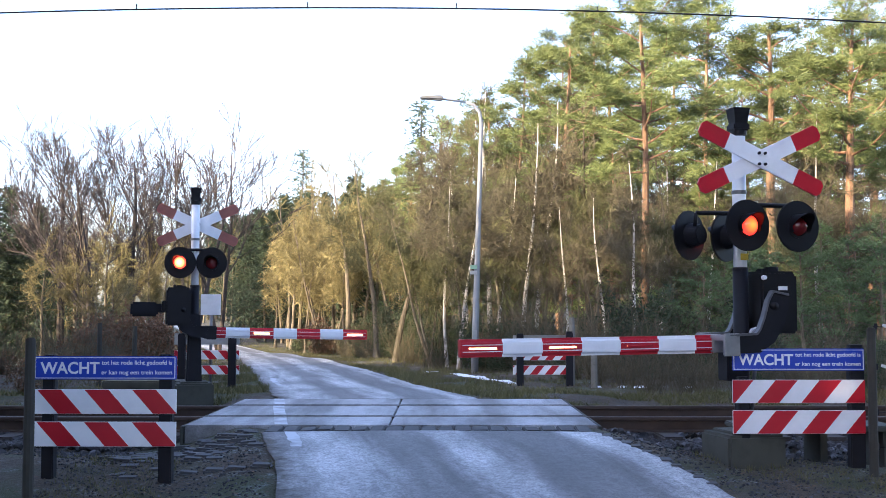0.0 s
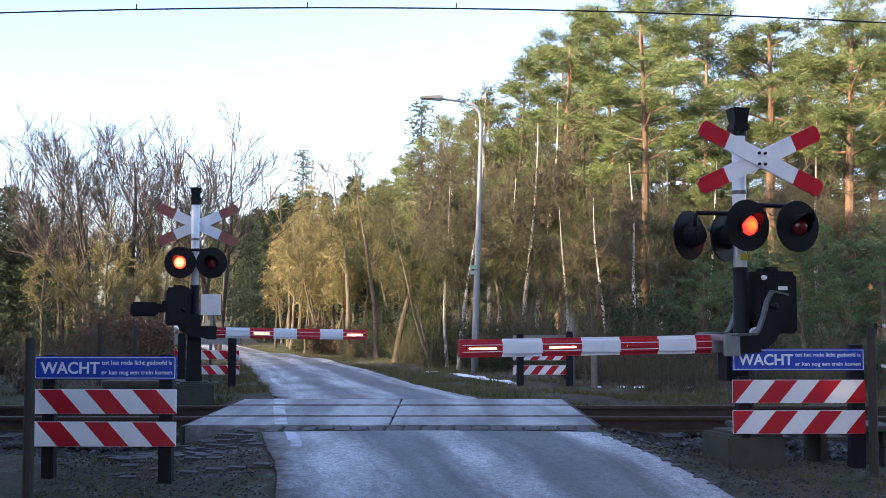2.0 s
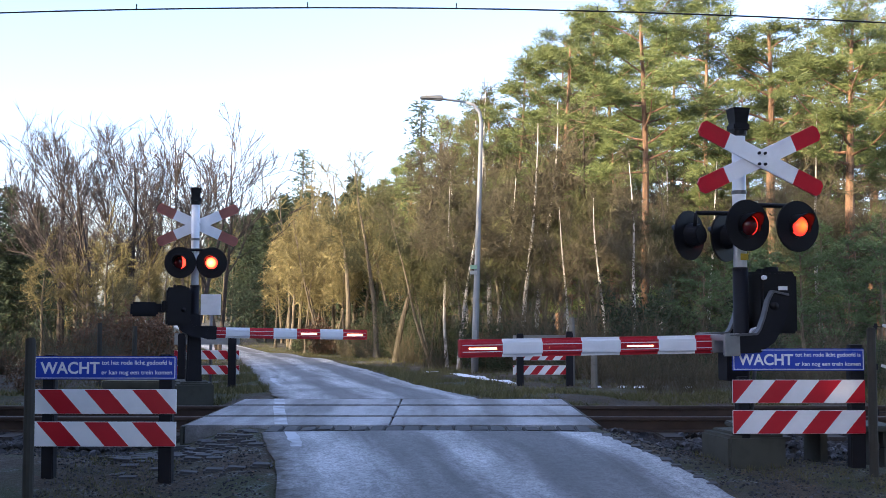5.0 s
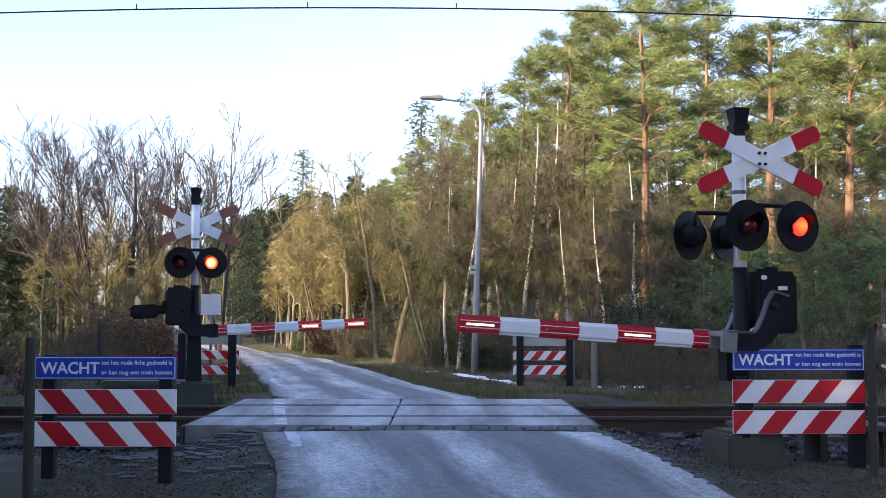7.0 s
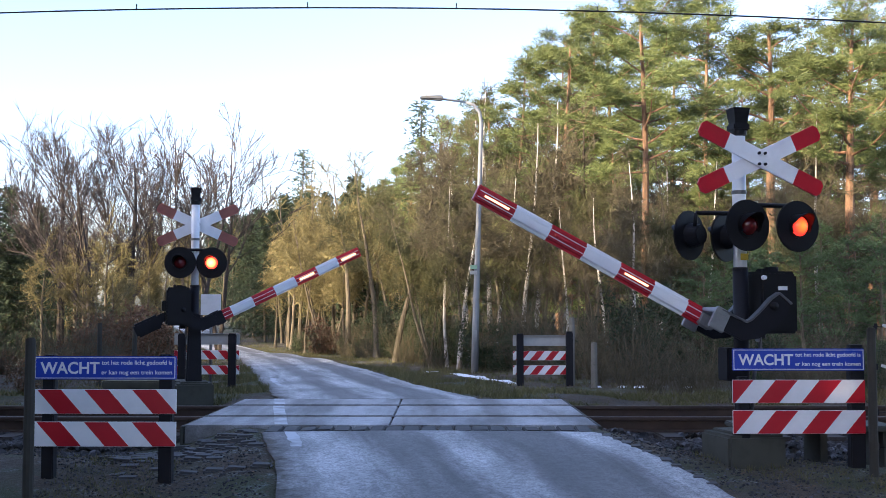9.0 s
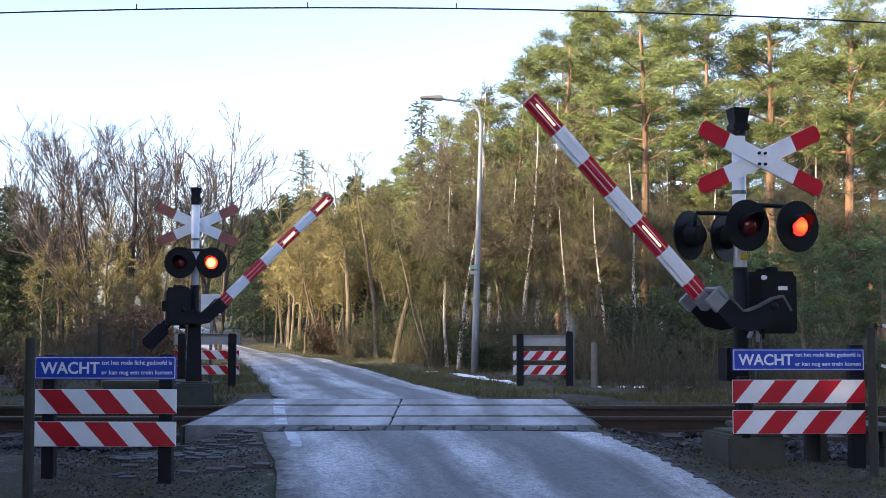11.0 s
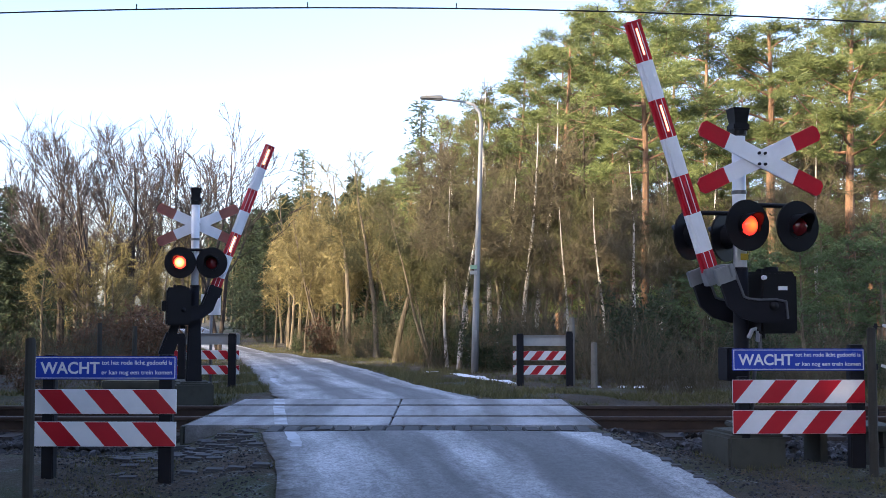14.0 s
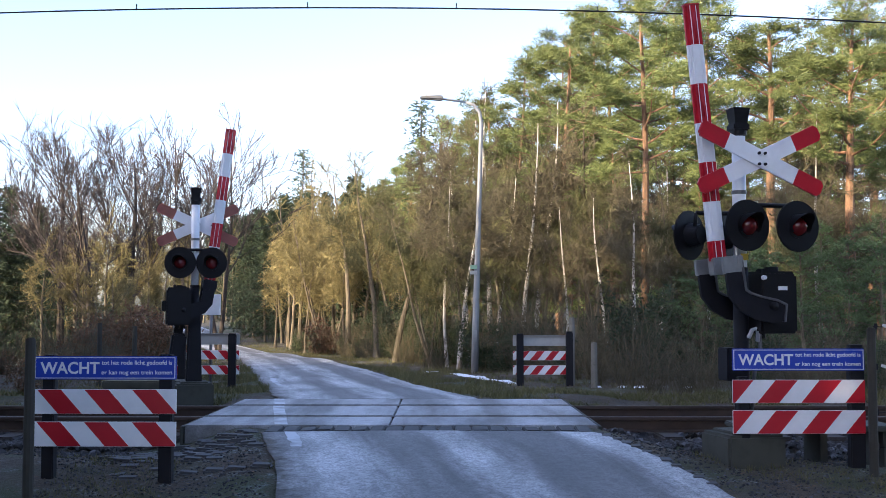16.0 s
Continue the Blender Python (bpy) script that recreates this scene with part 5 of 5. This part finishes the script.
    for px, d, s in ((1240, 23, 0.62), (1330, 24, 0.75), (1180, 25, 0.5), (1420, 22, 0.75), (1500, 23, 0.8), (1555, 22, 0.85), (1380, 27, 0.85), (1100, 26, 0.4), (1280, 28, 0.9), (1450, 26, 0.95)):
        put("young_pine", young[0], at_px(px, d), d, s, ("young dense green pine at the wood's edge", "tree", "young pines"))
    for k in range(40):
        y = rng.uniform(21, 60)
        x = road_mid(y) - lerp(HALF, y) - 3.0 - abs(rng.gauss(0, 1)) * 4 - 0.02 * y
        j = rng.choice((1, 3, 1, 2) if y < 32 else (1, 3))
        put("shrub", shrubs[j], x, y, rng.uniform(0.45, 0.9), LS[j])
    for k in range(70):
        y = rng.uniform(18.6, 25)
        x = rng.uniform(3.2 if y < 21.5 else 2.2, 11)
        j = rng.choice((1, 3, 1, 3, 0))
        put("shrub", shrubs[j], x, y, rng.uniform(0.28, 0.6), LS[j])
    for k in range(40):
        y = rng.uniform(18.2, 25)
        x = rng.uniform(-10.5, -5.2)
        j = rng.choice((1, 3, 1, 3, 2))
        put("shrub", shrubs[j], x, y, rng.uniform(0.25, 0.5), LS[j])
    for k in range(46):
        y = rng.uniform(30, 62)
        x = road_mid(y) + lerp(HALF, y) + 1.9 + abs(rng.gauss(0, 1)) * 1.6
        j = rng.choice((1, 3, 3, 0, 1))
        put("shrub", shrubs[j], x, y, rng.uniform(0.35, 0.7), LS[j])
    for px, d, s, j in ((575, 52, 0.9, 2), (700, 40, 0.9, 0), (725, 38, 1.0, 0), (752, 36, 0.9, 0), (690, 46, 1.2, 0), (775, 34, 0.8, 0), (735, 44, 1.3, 0), (800, 33, 0.7, 0), (660, 50, 1.1, 0), (712, 34, 0.6, 3), (780, 30, 0.55, 3)):
        put("shrub", shrubs[j], at_px(px, d), d, s, LS[j])
    for k in range(70):
        x = rng.uniform(2.9, 11.5)
        y = rng.uniform(17.3, 20.8) if x > 3.4 else rng.uniform(21.6, 24)
        j = rng.choice((1, 3, 3, 1, 0))
        put("shrub", shrubs[j], x, y, rng.uniform(0.2, 0.38), LS[j])
    for px, d, s in ((190, 25, 0.75), (230, 26, 0.8), (260, 27, 0.85), (170, 27, 0.7), (285, 29, 0.8)):
        put("shrub", shrubs[2], at_px(px, d), d, s, LS[2])
    # the woods beside and behind the viewer, that keep the crossing in the shade
    for i in range(56):
        if i < 26:
            x, y = -9.5 - 38 * (i + rng.random()) / 26, 6.5 - 0.10 * i + rng.uniform(-3.0, 0.5)
        elif i < 40:
            x, y = -14 + 34 * (i - 26 + rng.random()) / 14, rng.uniform(-13, -9)
        elif i < 48:
            x, y = rng.uniform(8.5, 13), -8 + 16 * (i - 40 + rng.random()) / 8
        else:
            x, y = rng.uniform(-13, -9), -9 + 14 * (i - 48 + rng.random()) / 8
        low = 0.5 if 28 < i < 40 else 1.0
        if i % 3:
            put("spruce_tree", shade_fir, x, y, rng.uniform(1.05, 1.3) * 1.75 * low, LF)
        else:
            put("pine_tree", shade_pine, x, y, rng.uniform(0.75, 0.95) * 1.7 * low, LP)
    for i in range(22):
        put("spruce_tree", shade_fir, -8.5 - 36 * (i + rng.random()) / 22, 7.6 + rng.uniform(-0.8, 0.8), rng.uniform(1.3, 1.6), LF)
    for i in range(20):
        put("spruce_tree", shade_fir, -10.5 - 28 * (i + rng.random()) / 20, 18.2 + rng.uniform(0, 2.5) + 0.05 * i, rng.uniform(0.95, 1.2) * (1.0 if i < 12 else 0.6), LF)
    for i in range(16):
        put("spruce_tree", shade_fir, rng.uniform(-14, -7.2), -7 + 14 * (i + rng.random()) / 16, rng.uniform(1.6, 2.0), LF)
    # the wood further along the left, that shades the road's bend
    for i in range(34):
        x, c = rng.uniform(-62, -34), 70 + 36 * (i + rng.random()) / 34
        y = (c + 0.6 * x) / 0.8
        if x < -0.45 * y - 4:
            put("spruce_tree", shade_fir, x, y, rng.uniform(2.0, 2.5), LF)
    # far woods all round
    V, F = [], []
    r2 = random.Random(5)
    for k in range(900):
        a = r2.uniform(0, 2 * math.pi)
        r = r2.uniform(125, 190)
        x, y = math.sin(a) * r, math.cos(a) * r
        if abs(x - road_mid(y)) < 5 and y > 0:
            continue
        h = r2.uniform(8, 13)
        z = ground_level(x, y)
        tube(V, F, [Vector((x, y, z - 0.3)), Vector((x + r2.gauss(0, 0.4), y, z + h))], [0.14, 0.02], 3)
        for j in range(16):
            p = Vector((x, y, z + h * r2.uniform(0.15, 0.95)))
            w = Vector((r2.gauss(0, 1), r2.gauss(0, 1), 0.9)).normalized() * r2.uniform(1.0, 2.6)
            tube(V, F, [p, p + w], [0.035, 0.01], 3)
            for _ in range(3):
                q = p + w * r2.uniform(0.3, 1)
                tube(V, F, [q, q + (w.normalized() + rvec(r2)).normalized() * 1.0], [0.02, 0.006], 3)
    tagged(new("far_woods", raw_mesh("far_woods", [tuple(v) for v in V], F, [M_TWIG])), "distant leafless winter woods all round", "woods", kind="stuff")


def build_litter():
    rng = random.Random(3)
    V, F = [], []
    n = 0
    while n < 26000:
        if n < 17000:
            y = rng.uniform(7.2, 30)
            c, h = road_mid(y), lerp(HALF, y)
            s = rng.choice((-1, 1))
            off = abs(rng.gauss(0, 1.6)) + 0.02
        else:
            y = rng.uniform(30, 80)
            c, h, s = road_mid(y), lerp(HALF, y), rng.choice((-1, 1, 1))
            off = abs(rng.gauss(0, 1.8)) + 0.1
        x = c + s * (h + off)
        if int(n) % 4 == 0:
            y = rng.uniform(15.9, 18)
            x = rng.uniform(1.9, 10) if rng.random() < 0.7 else rng.uniform(-10, -4.6)
        if 11.0 < y < 15.8:
            continue
        if noise.noise((x * 0.9, y * 0.9, 3)) < (-0.05 if y > 16 else 0.08):
            n += 0.3
            continue
        n += 1
        z = ground_level(x, y)
        for _ in range(3):
            a = rng.uniform(0, 6.28)
            hgt = rng.uniform(0.02, 0.07) * (1.0 if y < 16 else 1.6)
            w = 0.004 if y < 16 else 0.009
            dx, dy = math.cos(a), math.sin(a)
            ox, oy = rng.gauss(0, 0.03), rng.gauss(0, 0.03)
            o = len(V)
            lx, ly = rng.gauss(0, 0.6) * hgt, rng.gauss(0, 0.6) * hgt
            V += [(x + ox - dx * w, y + oy - dy * w, z - 0.01), (x + ox + dx * w, y + oy + dy * w, z - 0.01), (x + ox + lx, y + oy + ly, z + hgt)]
            F.append((o, o + 1, o + 2))
    tagged(new("verge_grass", raw_mesh("verge_grass", V, F, [M_GRASS])), "short yellow-green winter grass on the verges", "grass", kind="stuff")
    V, F = [], []
    for n in range(17000):
        y = rng.uniform(7.2, 34)
        s = rng.choice((-1, 1))
        x = road_mid(y) + s * (lerp(HALF, y) + abs(rng.gauss(0, 2.5)) + 0.0)
        if n > 9000:
            y = rng.uniform(16.2, 26)
            x = rng.uniform(1.5, 10) if n % 3 else rng.uniform(-10, -4.5)
        if -2.8 < x < 1.7 and 11.4 < y < 15.5:
            continue
        z = ground_level(x, y) + 0.008
        a, r = rng.uniform(0, 6.28), rng.uniform(0.012, 0.035)
        o = len(V)
        t = rng.uniform(-0.4, 0.4)
        for k in range(4):
            b = a + k * math.pi / 2
            rr = r * (1.0 if k % 2 else 0.55)
            V.append((x + math.cos(b) * rr, y + math.sin(b) * rr, z + t * rr * math.cos(b) + 0.006))
        F.append((o, o + 1, o + 2, o + 3))
    tagged(new("leaf_litter", raw_mesh("leaf_litter", V, F, [M_LITTER])), "scattered brown fallen leaves on the ground", "leaf litter", kind="stuff")


build_ground()
build_road()
build_crossing()
build_small()
wire = build_wire()
build_woods()
build_litter()


# ---- what moves ----
NEAR_ANGLE = [(0, -0.6), (6.6, -0.6), (7.0, 3.9), (7.5, 8.9), (8.0, 15.3), (8.5, 21.3), (9.0, 27.2), (9.2, 29.8), (9.7, 36.8), (10.2, 41.0), (10.8, 45.8), (11.3, 48.8), (11.5, 50.7), (12.0, 55.1), (12.5, 59.4), (13.0, 63.9), (13.5, 67.8), (14.0, 71.9), (14.5, 75.9), (15.0, 79.7), (15.5, 83.4), (16.0, 84.2)]
FAR_ANGLE = [(0, -1.2), (6.6, -1.2), (7.0, 2.6), (7.5, 8.4), (8.0, 14.6), (8.5, 20.3), (9.0, 25.5), (9.2, 28.0), (9.7, 33.2), (10.2, 38.4), (10.8, 43.6), (11.3, 47.2), (11.5, 48.7), (12.0, 52.9), (12.5, 56.7), (13.0, 61.2), (13.5, 65.6), (14.0, 69.8), (14.5, 74.0), (15.0, 78.0), (15.5, 81.4), (16.0, 82.7)]
BEAT, FIRST, SHARE, DARK_FROM = 0.673, 0.08, 0.27, 15.38


def lamp_rows(which):
    """Turns of a lamp: 0 degrees lit side to the front, 180 dark side."""
    on = []
    if which == "steady":
        on = [(-1.0, DARK_FROM)]
    else:
        k = -1
        while FIRST + BEAT * k < DARK_FROM:
            a = FIRST + BEAT * k
            lap = 0.05 if which.startswith("gate") else 0.0
            if which.endswith("right"):
                on.append((a - 0.04 + lap, a + SHARE + (0.08 if lap == 0.0 else -lap)))
            else:
                on.append((a + SHARE - 0.06 + lap, min(a + BEAT - lap, DARK_FROM)))
            k += 1
    edges = []
    for a, b in on:
        edges += [(a, 0.0), (b, 180.0)]
    rows, now = [], 0.0 if any(a <= 0 < b for a, b in on) else 180.0
    rows.append((0.0, now))
    for t, goal in edges:
        if t < 0.05 or t > 15.9 or goal == now:
            continue
        f = round(t * FPS) / FPS
        rows.append((f - 1 / FPS, now))
        rows.append((f, now + (goal - now) * 0.33))
        rows.append((f + 1 / FPS, now + (goal - now) * 0.67))
        rows.append((f + 2 / FPS, goal))
        now = goal
    rows.append((16.0, now))
    clean = []
    for r in rows:
        if not clean or r[0] > clean[-1][0] + 0.5 / FPS:
            clean.append(r)
    return clean


def motions():
    for boom, table in ((near_boom, NEAR_ANGLE), (far_boom, FAR_ANGLE)):
        p = boom.location.copy()
        walk(boom, [(t, Matrix.Translation(p) @ Matrix.Rotation(radians(a), 4, "Y")) for t, a in table])
    for which, lamps in LIT.items():
        for ob, ax in lamps:
            p = ob.location.copy()
            walk(ob, [(t, Matrix.Translation(p) @ Matrix.Rotation(radians(a), 4, ax.upper())) for t, a in lamp_rows(which)])
    p = wire.location.copy()
    walk(wire, [(0.25 * k, Matrix.Translation(p + Vector((0, 0, 0.018 * math.cos(math.pi * (0.25 * k - 1.5)))))) for k in range(65)])


motions()
